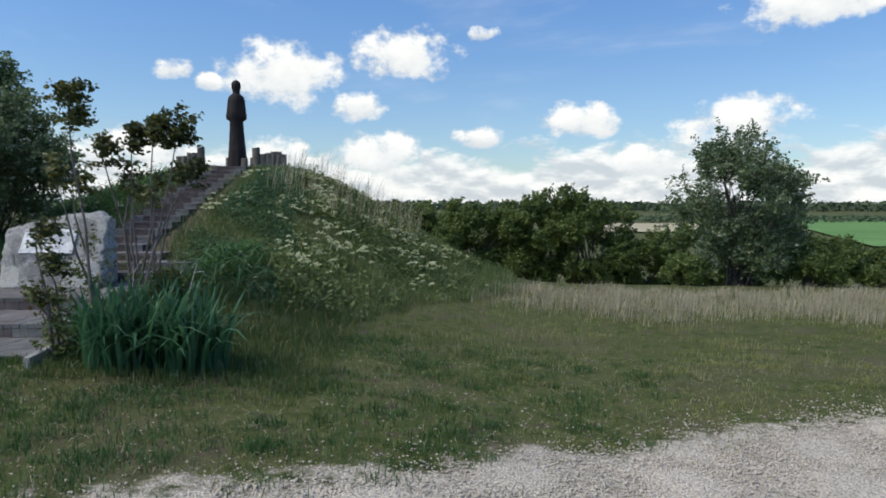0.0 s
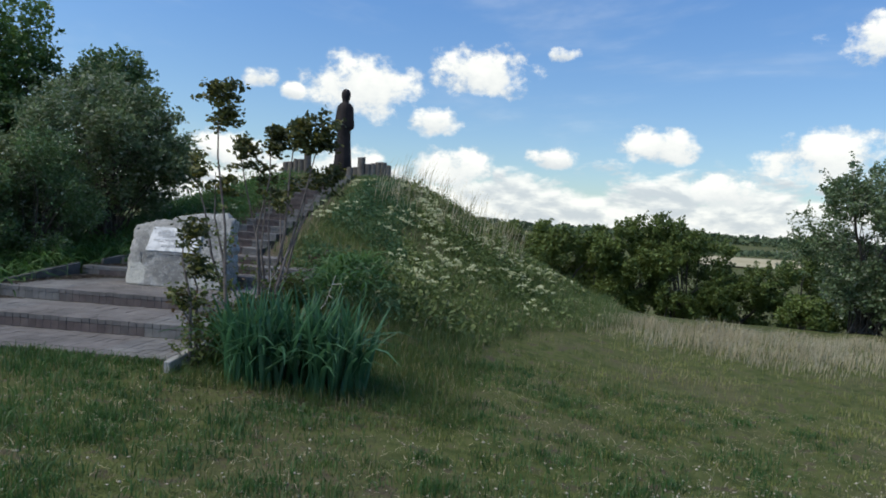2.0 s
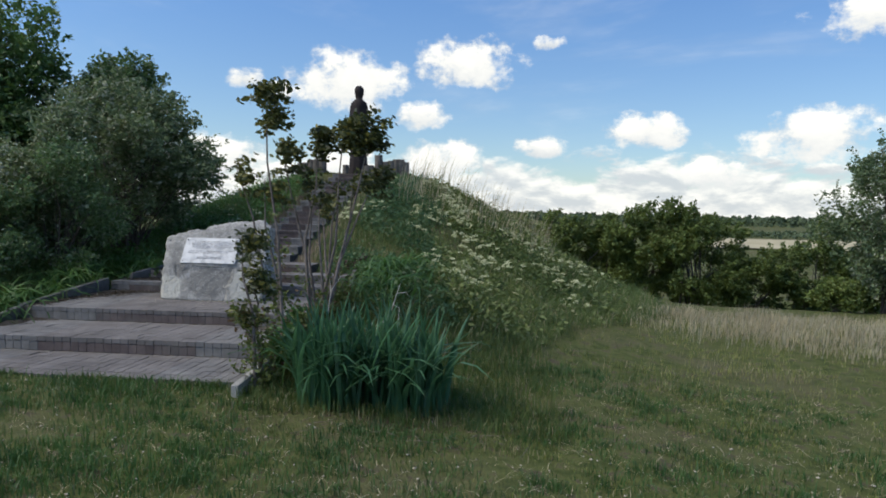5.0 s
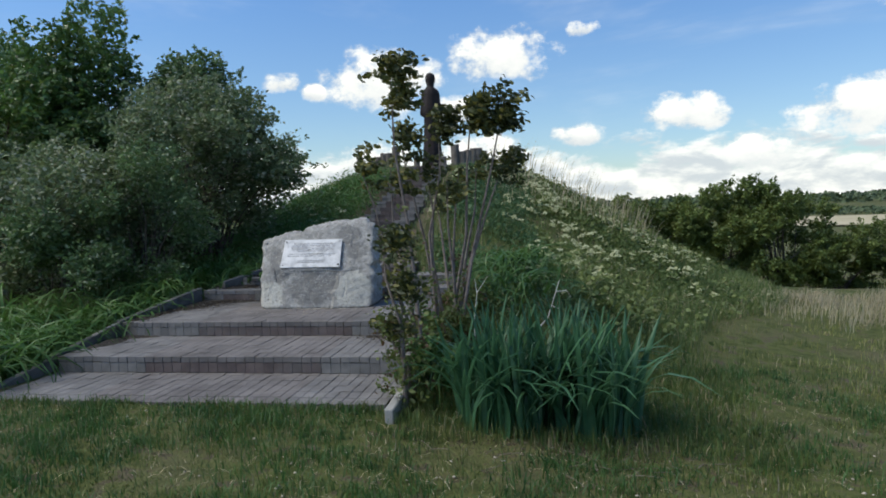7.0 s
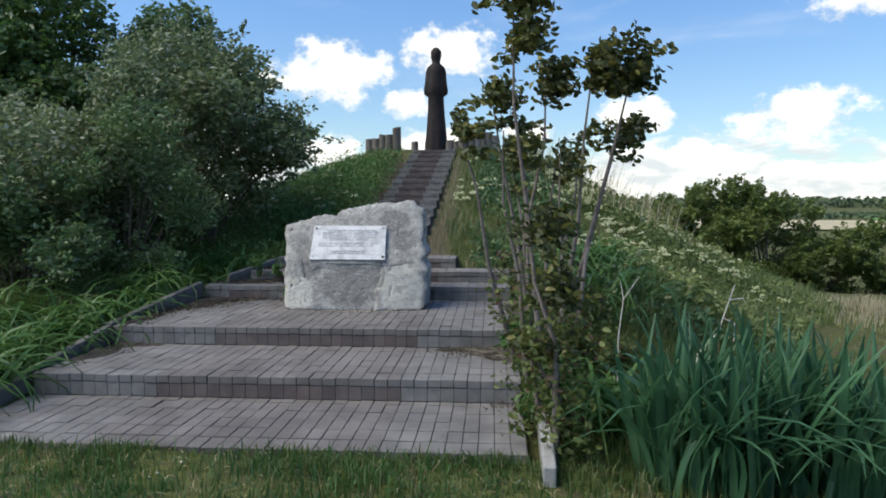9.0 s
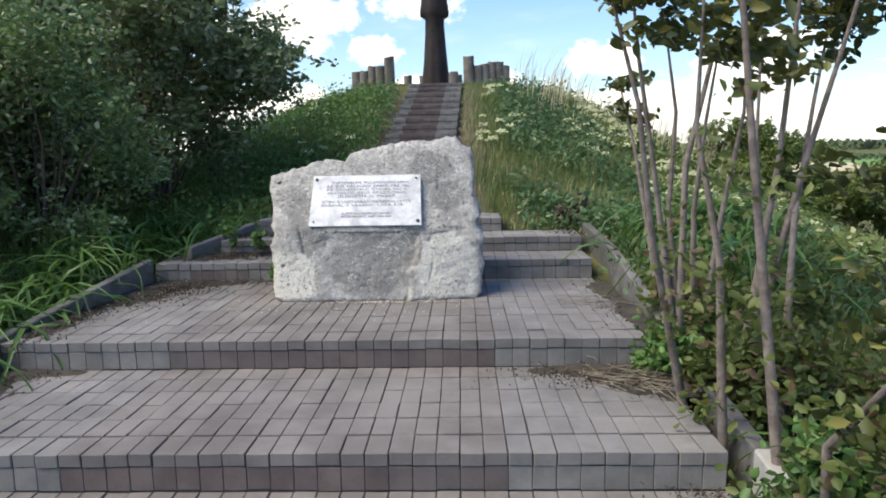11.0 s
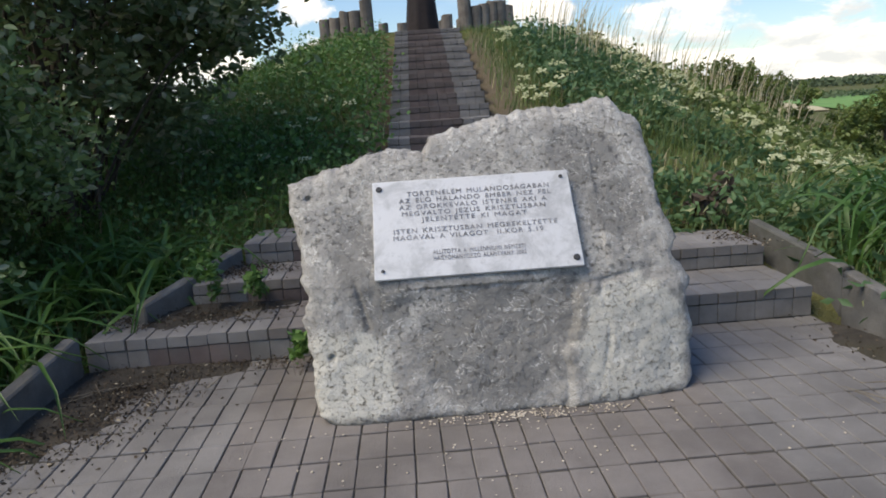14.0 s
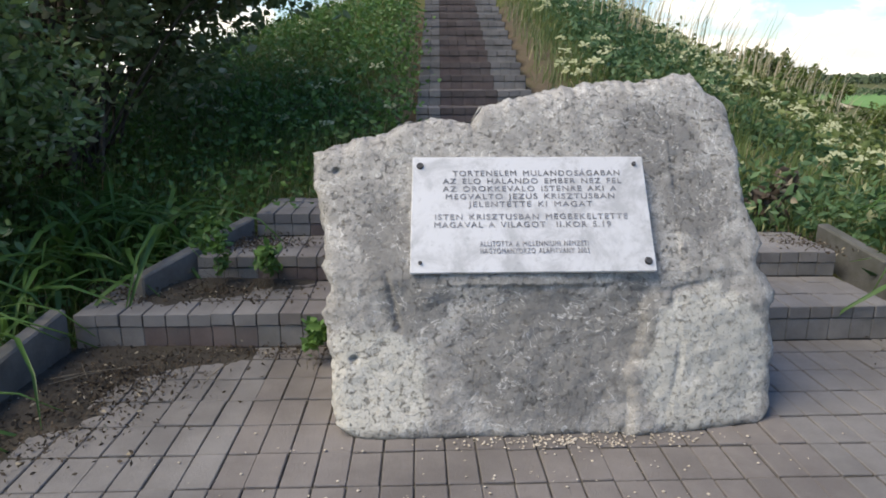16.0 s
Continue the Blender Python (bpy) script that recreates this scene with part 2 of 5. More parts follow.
def ground_material():
    m, nt, p = shader("ground_turf", 0.95, 0.1)
    pos = place_(nt)
    sep = nt.nodes.new("ShaderNodeSeparateXYZ")
    nt.links.new(pos, sep.inputs[0])
    x, y = sep.outputs[0], sep.outputs[1]
    n1, n2, n3 = noise_(nt, pos, 0.55, 5.0), noise_(nt, pos, 5.0, 5.0, 0.65), noise_(nt, pos, 45.0, 4.0, 0.7)
    turf = mix_(nt, ramp_(nt, n2, 0.3, 0.7), col(0.050, 0.066, 0.020), col(0.130, 0.142, 0.046))
    turf = mix_(nt, ramp_(nt, n1, 0.46, 0.68, 0.0, 0.6), turf, col(0.135, 0.115, 0.068))
    soil = mix_(nt, n3, col(0.05, 0.038, 0.026), col(0.13, 0.105, 0.075))
    turf = mix_(nt, ramp_(nt, n2, 0.52, 0.64, 0.0, 0.85), turf, soil)
    beside = ramp_(nt, math_(nt, "ABSOLUTE", math_(nt, "ADD", x, 5.75)), 0.62, 1.0, 1.0, 0.0)
    along = math_(nt, "MULTIPLY", ramp_(nt, y, 11.0, 12.0), ramp_(nt, y, 17.0, 18.0, 1.0, 0.0))
    turf = mix_(nt, math_(nt, "MULTIPLY", math_(nt, "MULTIPLY", beside, along), ramp_(nt, n2, 0.3, 0.5, 0.3, 1.0)), turf, mix_(nt, n3, col(0.075, 0.06, 0.042), col(0.155, 0.128, 0.09)))
    # gravel road: its grassy edge runs slantwise
    edge = math_(nt, "SUBTRACT", math_(nt, "MULTIPLY_ADD", x, 0.42, 4.95), y)
    far = math_(nt, "SUBTRACT", y, math_(nt, "MULTIPLY_ADD", x, 0.42, 0.6))
    e = math_(nt, "MINIMUM", edge, far)
    e = math_(nt, "ADD", e, math_(nt, "MULTIPLY_ADD", n2, 1.3, math_(nt, "MULTIPLY_ADD", n1, 0.9, -1.1)))
    left = ramp_(nt, x, -6.0, -2.0, -0.9, 0.0)
    e = math_(nt, "ADD", e, left)
    road = ramp_(nt, e, 0.0, 0.35)
    v = nt.nodes.new("ShaderNodeTexVoronoi")
    nt.links.new(pos, v.inputs[0])
    v.inputs["Scale"].default_value = 55.0
    stones = mix_(nt, v.outputs["Color"], col(0.52, 0.445, 0.345), col(0.84, 0.725, 0.575))
    stones = mix_(nt, ramp_(nt, v.outputs["Distance"], 0.35, 0.75, 0.0, 0.7), stones, col(0.22, 0.2, 0.17))
    stones = mix_(nt, ramp_(nt, n1, 0.4, 0.7, 0.0, 0.35), stones, col(0.30, 0.27, 0.22))
    c = mix_(nt, road, turf, stones)
    nt.links.new(c, p.inputs["Base Color"])
    bump_(nt, p, math_(nt, "ADD", n3, math_(nt, "MULTIPLY", v.outputs["Distance"], -0.8)), 0.8, 0.02)
    return m


def field_material(name, a, b):
    m, nt, p = shader(name, 0.95, 0.1)
    pos = place_(nt)
    f = noise_(nt, pos, 0.06, 6.0, 0.7)
    nt.links.new(mix_(nt, ramp_(nt, f, 0.3, 0.7), col(*a), col(*b)), p.inputs["Base Color"])
    bump_(nt, p, noise_(nt, pos, 2.0), 0.6, 0.1)
    return m


# ---- mesh tools ----
def mesh_from(name, verts, faces, mat, smooth=False):
    """verts (n,3) and faces (m,k) arrays, all faces of one size."""
    verts, faces = np.asarray(verts, dtype=np.float32), np.asarray(faces, dtype=np.int32)
    me = bpy.data.meshes.new(name)
    k = faces.shape[1]
    me.vertices.add(len(verts))
    me.vertices.foreach_set("co", verts.ravel())
    me.loops.add(faces.size)
    me.loops.foreach_set("vertex_index", faces.ravel())
    me.polygons.add(len(faces))
    me.polygons.foreach_set("loop_start", np.arange(0, faces.size, k, dtype=np.int32))
    if smooth:
        me.polygons.foreach_set("use_smooth", np.ones(len(faces), dtype=bool))
    me.update(calc_edges=True)
    me.validate()
    me.materials.append(mat)
    return me


def array_part(name, verts, faces, mat, parent=None, label="", smooth=False):
    ob = new(name, mesh_from(name, verts, faces, mat, smooth))
    ob.parent = parent
    return tagged(ob, label)


def part(name, bm, mat, parent=None, label="", smooth=False):
    me = bpy.data.meshes.new(name)
    bmesh.ops.recalc_face_normals(bm, faces=bm.faces)
    if smooth:
        for f in bm.faces:
            f.smooth = True
    bm.to_mesh(me)
    bm.free()
    me.materials.append(mat)
    ob = new(name, me)
    ob.parent = parent
    return tagged(ob, label)


def thing(name, at, label, category, group="", kind=""):
    ob = new(name)
    ob.empty_display_size = 0.1
    ob.matrix_basis = Matrix.Translation(at)
    return tagged(ob, label, category, group, kind)


def block(bm, x0, y0, z0, x1, y1, z1, bevel=0.0):
    r = bmesh.ops.create_cube(bm, size=1.0)
    for v in r["verts"]:
        v.co = ((x0 + x1) / 2 + v.co.x * (x1 - x0), (y0 + y1) / 2 + v.co.y * (y1 - y0), (z0 + z1) / 2 + v.co.z * (z1 - z0))
    if bevel:
        es = list({e for v in r["verts"] for e in v.link_edges})
        bmesh.ops.bevel(bm, geom=es, offset=bevel, segments=1, affect="EDGES")
    return bm


def tube(path, radii, sides=7):
    """Verts and quad faces of a tapered tube along a path of points."""
    path = [Vector(p) for p in path]
    vs, fs = [], []
    for i, p in enumerate(path):
        d = (path[min(i + 1, len(path) - 1)] - path[max(i - 1, 0)]).normalized()
        a = d.orthogonal().normalized()
        b = d.cross(a)
        for k in range(sides):
            t = 2 * math.pi * k / sides
            vs.append(p + float(radii[i]) * (math.cos(t) * a + math.sin(t) * b))
    for i in range(len(path) - 1):
        for k in range(sides):
            j = (k + 1) % sides
            fs.append((i * sides + k, i * sides + j, (i + 1) * sides + j, (i + 1) * sides + k))
    return [tuple(v) for v in vs], fs


def merge(pieces):
    vs, fs, n = [], [], 0
    for v, f in pieces:
        v, f = np.asarray(v, dtype=np.float32), np.asarray(f, dtype=np.int32)
        vs.append(v)
        fs.append(f + n)
        n += len(v)
    return np.concatenate(vs), np.concatenate(fs)


def leaves(centres, length, width, rng, droop=0.0, wind=(0, 0, 0), fold=0.25, fine=False):
    """A folded leaf at every centre, turned at random: four-sided, or fine with a rounded, pointed blade."""
    n = len(centres)
    d = rng.normal(size=(n, 3)) + np.array(wind)
    d[:, 2] = d[:, 2] * 0.7 - droop
    d /= np.linalg.norm(d, axis=1, keepdims=True) + 1e-6
    s = np.cross(d, rng.normal(size=(n, 3)))
    s /= np.linalg.norm(s, axis=1, keepdims=True) + 1e-6
    up = np.cross(s, d)
    k = rng.uniform(0.65, 1.25, (n, 1))
    l, w = length * k, width * k
    if fine:
        outline = ((-0.5, 0.0), (-0.2, 0.46), (0.16, 0.40), (0.5, 0.0), (0.16, -0.40), (-0.2, -0.46))
        v = np.stack([centres + d * l * a + s * w * b + up * w * fold * abs(b) * 2 for a, b in outline], 1).astype(np.float32)
        i = np.arange(n)[:, None] * 6
        f = np.concatenate([i + np.array([[0, k, k + 1]]) for k in range(1, 5)])
        return v.reshape(-1, 3), f
    v = np.empty((n, 4, 3), dtype=np.float32)
    v[:, 0] = centres - d * l * 0.5
    v[:, 1] = centres + s * w * 0.5 + up * w * fold
    v[:, 2] = centres + d * l * 0.5
    v[:, 3] = centres - s * w * 0.5 + up * w * fold
    i = np.arange(n)[:, None] * 4
    f = np.concatenate([i + np.array([[0, 1, 2]]), i + np.array([[0, 2, 3]])])
    return v.reshape(-1, 3), f


def blades(roots, height, width, rng, lean=0.35, wind=(0.0, 0.0), sway=0.25):
    """Grass: a bent tapering blade from every root; height may be an array."""
    n = len(roots)
    h = np.asarray(height, dtype=np.float64) * rng.uniform(0.55, 1.25, n)
    a = rng.uniform(0, 2 * np.pi, n)
    side = np.stack([np.cos(a), np.sin(a), np.zeros(n)], 1)
    b = rng.uniform(0, 2 * np.pi, n)
    r = np.abs(rng.normal(0, lean, n))
    off = np.stack([np.cos(b) * r + wind[0], np.sin(b) * r + wind[1], np.zeros(n)], 1) * h[:, None]
    w = (width * rng.uniform(0.7, 1.3, n))[:, None]
    up = np.array([0, 0, 1.0])
    mid = roots + off * sway + up * (h * 0.55)[:, None]
    tip = roots + off + up * (h * np.clip(1 - r * 0.35, 0.4, 1))[:, None]
    v = np.stack([roots - side * w / 2, roots + side * w / 2, mid - side * w * 0.4, mid + side * w * 0.4, tip], 1)
    i = np.arange(n)[:, None] * 5
    f = np.concatenate([i + np.array([[0, 1, 3]]), i + np.array([[0, 3, 2]]), i + np.array([[2, 3, 4]])])
    return v.reshape(-1, 3), f


# ---- the lie of the land ----
TOP = (-5.67, 18.9)
ST_X0, ST_X1 = -6.25, -5.25      # narrow stair up the mound


def sstep(a, b, t):
    t = np.clip((t - a) / (b - a), 0, 1)
    return t * t * (3 - 2 * t)


def ground_z(x, y):
    """Height of the land: lawn falling to the right, the mound, the bank beside the steps."""
    x, y = np.asarray(x, dtype=np.float64), np.asarray(y, dtype=np.float64)
    base = np.interp(x, [-60, -10, -4.6, -2.9, -0.5, 1.5, 6.0, 60.0], [0.2, 0.28, 0.24, 0.14, -0.02, -0.2, -0.27, -0.6])
    base = base - 2.2 * sstep(16.5, 31.0, y) - 0.1 * sstep(60, 400, np.hypot(x, y))
    dx, dy = x - TOP[0], y - TOP[1]
    ax = np.where(dx > 0, 7.05, 7.0)
    ay = np.where(dy < 0, 8.6, 7.0)
    p = np.where(dy < 0, 1.75, 2.0)
    d = (np.abs(dx / ax) ** p + np.abs(dy / ay) ** p) ** (1 / p)
    side = np.interp(d, [0, 0.13, 0.2, 0.35, 0.5, 0.65, 0.8, 0.9, 1.0, 1.15, 1.28], [1, 1, 0.99, 0.86, 0.67, 0.465, 0.275, 0.165, 0.085, 0.022, 0.0])
    front = np.interp(d, [0, 0.1, 0.16, 0.34, 0.5, 0.65, 0.8, 0.9, 1.0, 1.15, 1.28], [1, 0.985, 0.94, 0.785, 0.63, 0.465, 0.275, 0.165, 0.085, 0.022, 0.0])
    facing = np.clip(-dy / ay / np.maximum(d, 1e-6), 0, 1) ** 2
    prof = side + (front - side) * facing
    mound = (2.9 - base) * prof
    bank = 0.62 * np.exp(-(((x + 2.9) / 1.15) ** 2 + ((y - 10.6) / 1.9) ** 2)) + 0.5 * np.exp(-(((x + 9.2) / 1.2) ** 2 + ((y - 11.0) / 2.2) ** 2))
    z = base + np.maximum(mound, bank * (1 - prof) + mound)
    return z


def cut_z(x, y):
    """The land with the bed of the paving and the stair cut into it."""
    z = ground_z(x, y)
    inside = (x > -7.8) & (x < -4.0) & (y > 6.8) & (y < 12.0)
    floor = np.interp(y, [6.8, 7.75, 7.8, 8.8, 8.9, 10.55, 10.65, 11.1, 11.6, 12.0], [0.18, 0.18, 0.32, 0.32, 0.48, 0.48, 0.62, 0.7, 0.85, 0.95])
    inside &= (y < 11.5) | (x < -4.8)
    z = np.where(inside, np.minimum(z, floor), z)
    stair = (x > ST_X0 - 0.12) & (x < ST_X1 + 0.12) & (y > 11.5) & (y < 18.3)
    line = 0.995 + 0.123 * (y - 11.55) / 0.417 - 0.16
    return np.where(stair, np.minimum(np.maximum(z, line - 0.3), line), z)


def build_ground():
    far_x = [-2500, -1200, -600, -300, -150, -80, -45, -28, -20, -16]
    xs = np.array(far_x + list(np.arange(-14, 12.01, 0.14)) + [13, 15, 18, 24, 34, 50, 80, 150, 300, 600, 1200, 2500])
    ys = np.array([-2500, -1200, -500, -200, -80, -30, -15, -8] + list(np.arange(-5, 27.01, 0.14)) + [29, 32, 38, 50, 75, 120, 200, 400, 800, 1500, 3000])
    gx, gy = np.meshgrid(xs, ys)
    gz = cut_z(gx, gy) + 0.012 * np.sin(gx * 5.1 + 1.3 * np.sin(gy * 3.7)) * np.sin(gy * 4.3)
    nx, ny = len(xs), len(ys)
    i = (np.arange(ny - 1)[:, None] * nx + np.arange(nx - 1)[None, :]).ravel()
    f = np.stack([i, i + 1, i + nx + 1, i + nx], 1)
    ob = array_part("ground", np.stack([gx, gy, gz], 2).reshape(-1, 3), f, ground_material(), smooth=True)
    return tagged(ob, "patchy green turf with bare soil, a gravel road and a grassy mound", "ground", kind="structure")


build_ground()


# ---- paving, steps and kerbs ----
COL_W, ROW_L = 0.0955, 0.18
COL_A, COL_B = -6.84, -5.0255     # the warm-coloured middle strip lies between these


def box_mesh(name, w, l, h, mat, bevel=0.003):
    bm = block(bmesh.new(), -w / 2, -l / 2, -h, w / 2, l / 2, 0, bevel)
    me = bpy.data.meshes.new(name)
    bm.to_mesh(me)
    bm.free()
    me.materials.append(mat)
    return me


PIECES = {}


def piece(name, mat, w, l, h, x, y, z, parent, rng):
    key = (name, mat.name, round(w, 3), round(l, 3), round(h, 3))
    if key not in PIECES:
        PIECES[key] = box_mesh(name, w, l, h, mat)
    ob = new(name, PIECES[key])
    ob.parent = parent
    ob.matrix_basis = pose(x, y, z + rng.normal(0, 0.0016), rng.normal(0, 0.35), rng.normal(0, 0.35), rng.normal(0, 0.35))


def middle(x):
    return COL_A < x < COL_B


def paved_step(name, x0, x1, y0, y1, z, foot, label, rng, rows=None, mid=middle, skip=None, brown=None, tread=None):
    """A terrace of stack-bonded pavers on a bed, with a course of upright bricks as its riser."""
    bed = part(name, block(bmesh.new(), x0, y0 + 0.006, foot - 0.25, x1, y1 + 0.05, z - 0.008), JOINT)
    tagged(bed, label, "step", kind="structure")
    n = round((x1 - x0) / COL_W)
    y, first = y0, True
    while y < y1 - 0.03:
        l = min(ROW_L, y1 - y)
        for i in range(n):
            x = x0 + (i + 0.5) * COL_W
            if skip and skip(x, y + l / 2):
                continue
            mat = (tread or PAVE_WARM) if mid(x) else PAVE_GREY
            if first and not mid(x):
                mat = PAVE_PALE if rng.random() < 0.06 else PAVE_GREY
            piece("paver", mat, COL_W - 0.0042, l - 0.0095, 0.055, x + rng.normal(0, 0.0009), y + l / 2 - (0.008 if first else 0) + rng.normal(0, 0.0015), z, bed, rng)
        y, first = y + l, False
    h = z - 0.058 - foot
    for i in range(n):
        x = x0 + (i + 0.5) * COL_W
        piece("riser_brick", BRICK_RED if (brown or mid)(x) else PAVE_PALE, COL_W - 0.0018, 0.05, h, x, y0 + 0.027, z - 0.058, bed, rng)
    return bed


def build_steps():
    rng = np.random.default_rng(3)
    lx, rx = COL_A - 10 * COL_W, COL_B + 9 * COL_W
    under = lambda x, y: -6.35 < x < -5.2 and 10.02 < y < 10.4
    paved_step("step_lowest", lx, rx, 6.80, 7.78, 0.27, 0.12, "lowest terrace of worn grey and brown concrete pavers", rng)
    paved_step("step_second", lx, rx, 7.78, 8.85, 0.43, 0.27, "second paved terrace with a reddish brick riser", rng)
    paved_step("step_platform", lx, rx, 8.85, 10.60, 0.59, 0.43, "paved platform under the memorial stone", rng, skip=under)
    paved_step("step_fourth", lx + COL_W, rx, 10.60, 11.06, 0.745, 0.59, "paved step behind the stone, half covered in litter", rng, brown=lambda x: -7.40 < x < -6.93 or -6.5 < x < COL_B)
    paved_step("step_fifth", lx + 5 * COL_W, rx, 11.06, 11.50, 0.87, 0.745, "narrowing paved step with brown bricks", rng, brown=lambda x: -7.03 < x < COL_B)
    paved_step("step_sixth", lx + 7 * COL_W, rx - 7 * COL_W, 11.50, 11.98, 0.995, 0.87, "narrowing paved step at the foot of the stair", rng)
    for k in range(1, 16):
        sx = -6.31 + 0.012 * k           # the stair runs a little askew
        mid = lambda x, s=sx: s + 2.2 * COL_W < x < s + 7.1 * COL_W
        y, z = 11.55 + 0.417 * k, 0.995 + 0.123 * k
        paved_step("stair_step", sx, sx + 10 * COL_W, y, y + (0.43 if k < 15 else 1.5), z, z - 0.123, "narrow paved stair step up the grassy mound", rng, mid=mid, tread=TREAD)


def build_kerb(points, seed, mat=None):
    """Kerbstones end to end, each a slab on edge that follows the slope."""
    rng = np.random.default_rng(seed)
    for a, b in zip(points, points[1:]):
        a, b = Vector(a), Vector(b)
        n = max(1, round((b - a).length / 0.9))
        for i in range(n):
            p, q = a.lerp(b, i / n), a.lerp(b, (i + 1) / n)
            d = q - p
            l = math.hypot(d.x, d.y)
            bm = bmesh.new()
            block(bm, -l / 2 + 0.004, -0.035, -0.36, l / 2 - 0.004, 0.035, 0, 0.008)
            for v in bm.verts:
                v.co.z += v.co.x / l * d.z
            ob = part("kerbstone", bm, mat or KERB)
            c = (p + q) / 2
            ob.matrix_basis = pose(c.x, c.y, c.z, 0, rng.normal(0, 1.0), math.degrees(math.atan2(d.y, d.x)) + rng.normal(0, 0.8))
            tagged(ob, "weathered grey concrete kerbstone on edge beside the steps", "kerb", "kerbstones along the terraces")


build_kerb([(-4.07, 6.5, 0.33), (-4.03, 7.8, 0.43)], 4, stony("kerb_pale", (0.24, 0.235, 0.22), (0.40, 0.39, 0.365), 6.0, 0.9, 90.0, 0.8, (0.13, 0.125, 0.10)))
build_kerb([(-4.03, 7.8, 0.43), (-4.03, 8.8, 0.56), (-4.03, 9.4, 0.67), (-3.98, 10.6, 0.82), (-4.08, 11.35, 0.95)], 1)
build_kerb([(-7.90, 6.9, 0.27), (-7.88, 7.8, 0.42), (-7.84, 8.85, 0.60), (-7.76, 9.6, 0.71), (-7.72, 10.55, 0.79)], 2)
build_kerb([(-7.50, 10.82, 0.83), (-7.17, 11.50, 0.995)], 3)


# ---- memorial stone and plaque ----
def limestone():
    """Weathered limestone: cream where freshly broken, grey with lichen elsewhere, white veins."""
    m, nt, p = shader("limestone", 0.97, 0.12)
    pos = place_(nt)
    sep = nt.nodes.new("ShaderNodeSeparateXYZ")
    nt.links.new(pos, sep.inputs[0])

    def spot(cx, cz, wx, wz):
        dx = math_(nt, "DIVIDE", math_(nt, "SUBTRACT", sep.outputs[0], cx), wx)
        dz = math_(nt, "DIVIDE", math_(nt, "SUBTRACT", sep.outputs[2], cz), wz)
        return ramp_(nt, math_(nt, "ADD", math_(nt, "MULTIPLY", dx, dx), math_(nt, "MULTIPLY", dz, dz)), 0.2, 1.6, 1.0, 0.0)

    def union(spots):
        out = None
        for q in spots:
            out = spot(*q) if out is None else math_(nt, "MAXIMUM", out, spot(*q))
        return out

    n1, n3 = noise_(nt, pos, 3.0, 6.0, 0.65), noise_(nt, pos, 11.0, 8.0, 0.72, 0.3)
    n2, n4 = noise_(nt, pos, 95.0, 6.0, 0.7, 0.4), noise_(nt, pos, 44.0, 6.0, 0.72, 0.4)
    flake = noise_(nt, vec_(nt, "MULTIPLY", pos, (1.0, 1.0, 1.7)), 27.0, 5.0, 0.78, 0.9)
    # broad tone
    c = mix_(nt, ramp_(nt, n3, 0.36, 0.64), col(0.265, 0.256, 0.238), col(0.40, 0.388, 0.358))
    # freshly broken cream faces low on both sides
    fresh = union([(-5.31, 0.80, 0.25, 0.26), (-6.40, 0.74, 0.19, 0.20)])
    fresh = ramp_(nt, math_(nt, "ADD", fresh, math_(nt, "MULTIPLY_ADD", n3, 1.5, -0.75)), 0.35, 0.75, 0.0, 0.85)
    c = mix_(nt, fresh, c, mix_(nt, n4, col(0.42, 0.402, 0.345), col(0.60, 0.585, 0.52)))
    # grey weathering under the plate and above its upper corner
    ragged = noise_(nt, vec_(nt, "MULTIPLY", pos, (1.0, 1.0, 0.38)), 8.0, 8.0, 0.75)
    grey = union([(-5.86, 0.84, 0.32, 0.25), (-6.26, 1.02, 0.13, 0.13), (-5.56, 0.95, 0.09, 0.15), (-5.42, 1.50, 0.17, 0.13), (-5.30, 1.30, 0.14, 0.12), (-6.36, 1.20, 0.09, 0.16)])
    grey = ramp_(nt, math_(nt, "ADD", grey, math_(nt, "ADD", math_(nt, "MULTIPLY_ADD", ragged, 1.3, -0.65), math_(nt, "MULTIPLY_ADD", flake, 1.0, -0.5))), 0.35, 0.85, 0.0, 0.74)
    c = mix_(nt, grey, c, mix_(nt, n1, col(0.135, 0.131, 0.123), col(0.205, 0.200, 0.188)))
    # pale chipped flakes and white veins
    chips = math_(nt, "MULTIPLY", ramp_(nt, flake, 0.56, 0.63), ramp_(nt, n1, 0.36, 0.6, 0.25, 1.0))
    c = mix_(nt, math_(nt, "MULTIPLY", chips, 0.78), c, col(0.56, 0.545, 0.50))
    worm = noise_(nt, pos, 10.0, 3.0, 0.6, 1.4)
    vein = math_(nt, "MULTIPLY", ramp_(nt, math_(nt, "ABSOLUTE", math_(nt, "SUBTRACT", worm, 0.5)), 0.0, 0.016, 1.0, 0.0), ramp_(nt, n3, 0.48, 0.54))
    c = mix_(nt, math_(nt, "MULTIPLY", vein, 0.75), c, col(0.64, 0.625, 0.585))
    # dark pores, in drifts
    pore = math_(nt, "MULTIPLY", ramp_(nt, n4, 0.44, 0.36, 0.0, 1.0), ramp_(nt, n1, 0.35, 0.6, 0.3, 1.0))
    c = mix_(nt, math_(nt, "MULTIPLY", pore, 0.65), c, col(0.085, 0.082, 0.076))
    c = mix_(nt, ramp_(nt, n2, 0.53, 0.63, 0.0, 0.55), c, col(0.13, 0.126, 0.118))
    # darker towards the foot, along an uneven line
    foot_line = math_(nt, "ADD", sep.outputs[2], math_(nt, "MULTIPLY", n3, 0.09))
    c = mix_(nt, ramp_(nt, foot_line, 0.628, 0.672, 0.7, 0.0), c, col(0.11, 0.108, 0.095))
    nt.links.new(c, p.inputs["Base Color"])
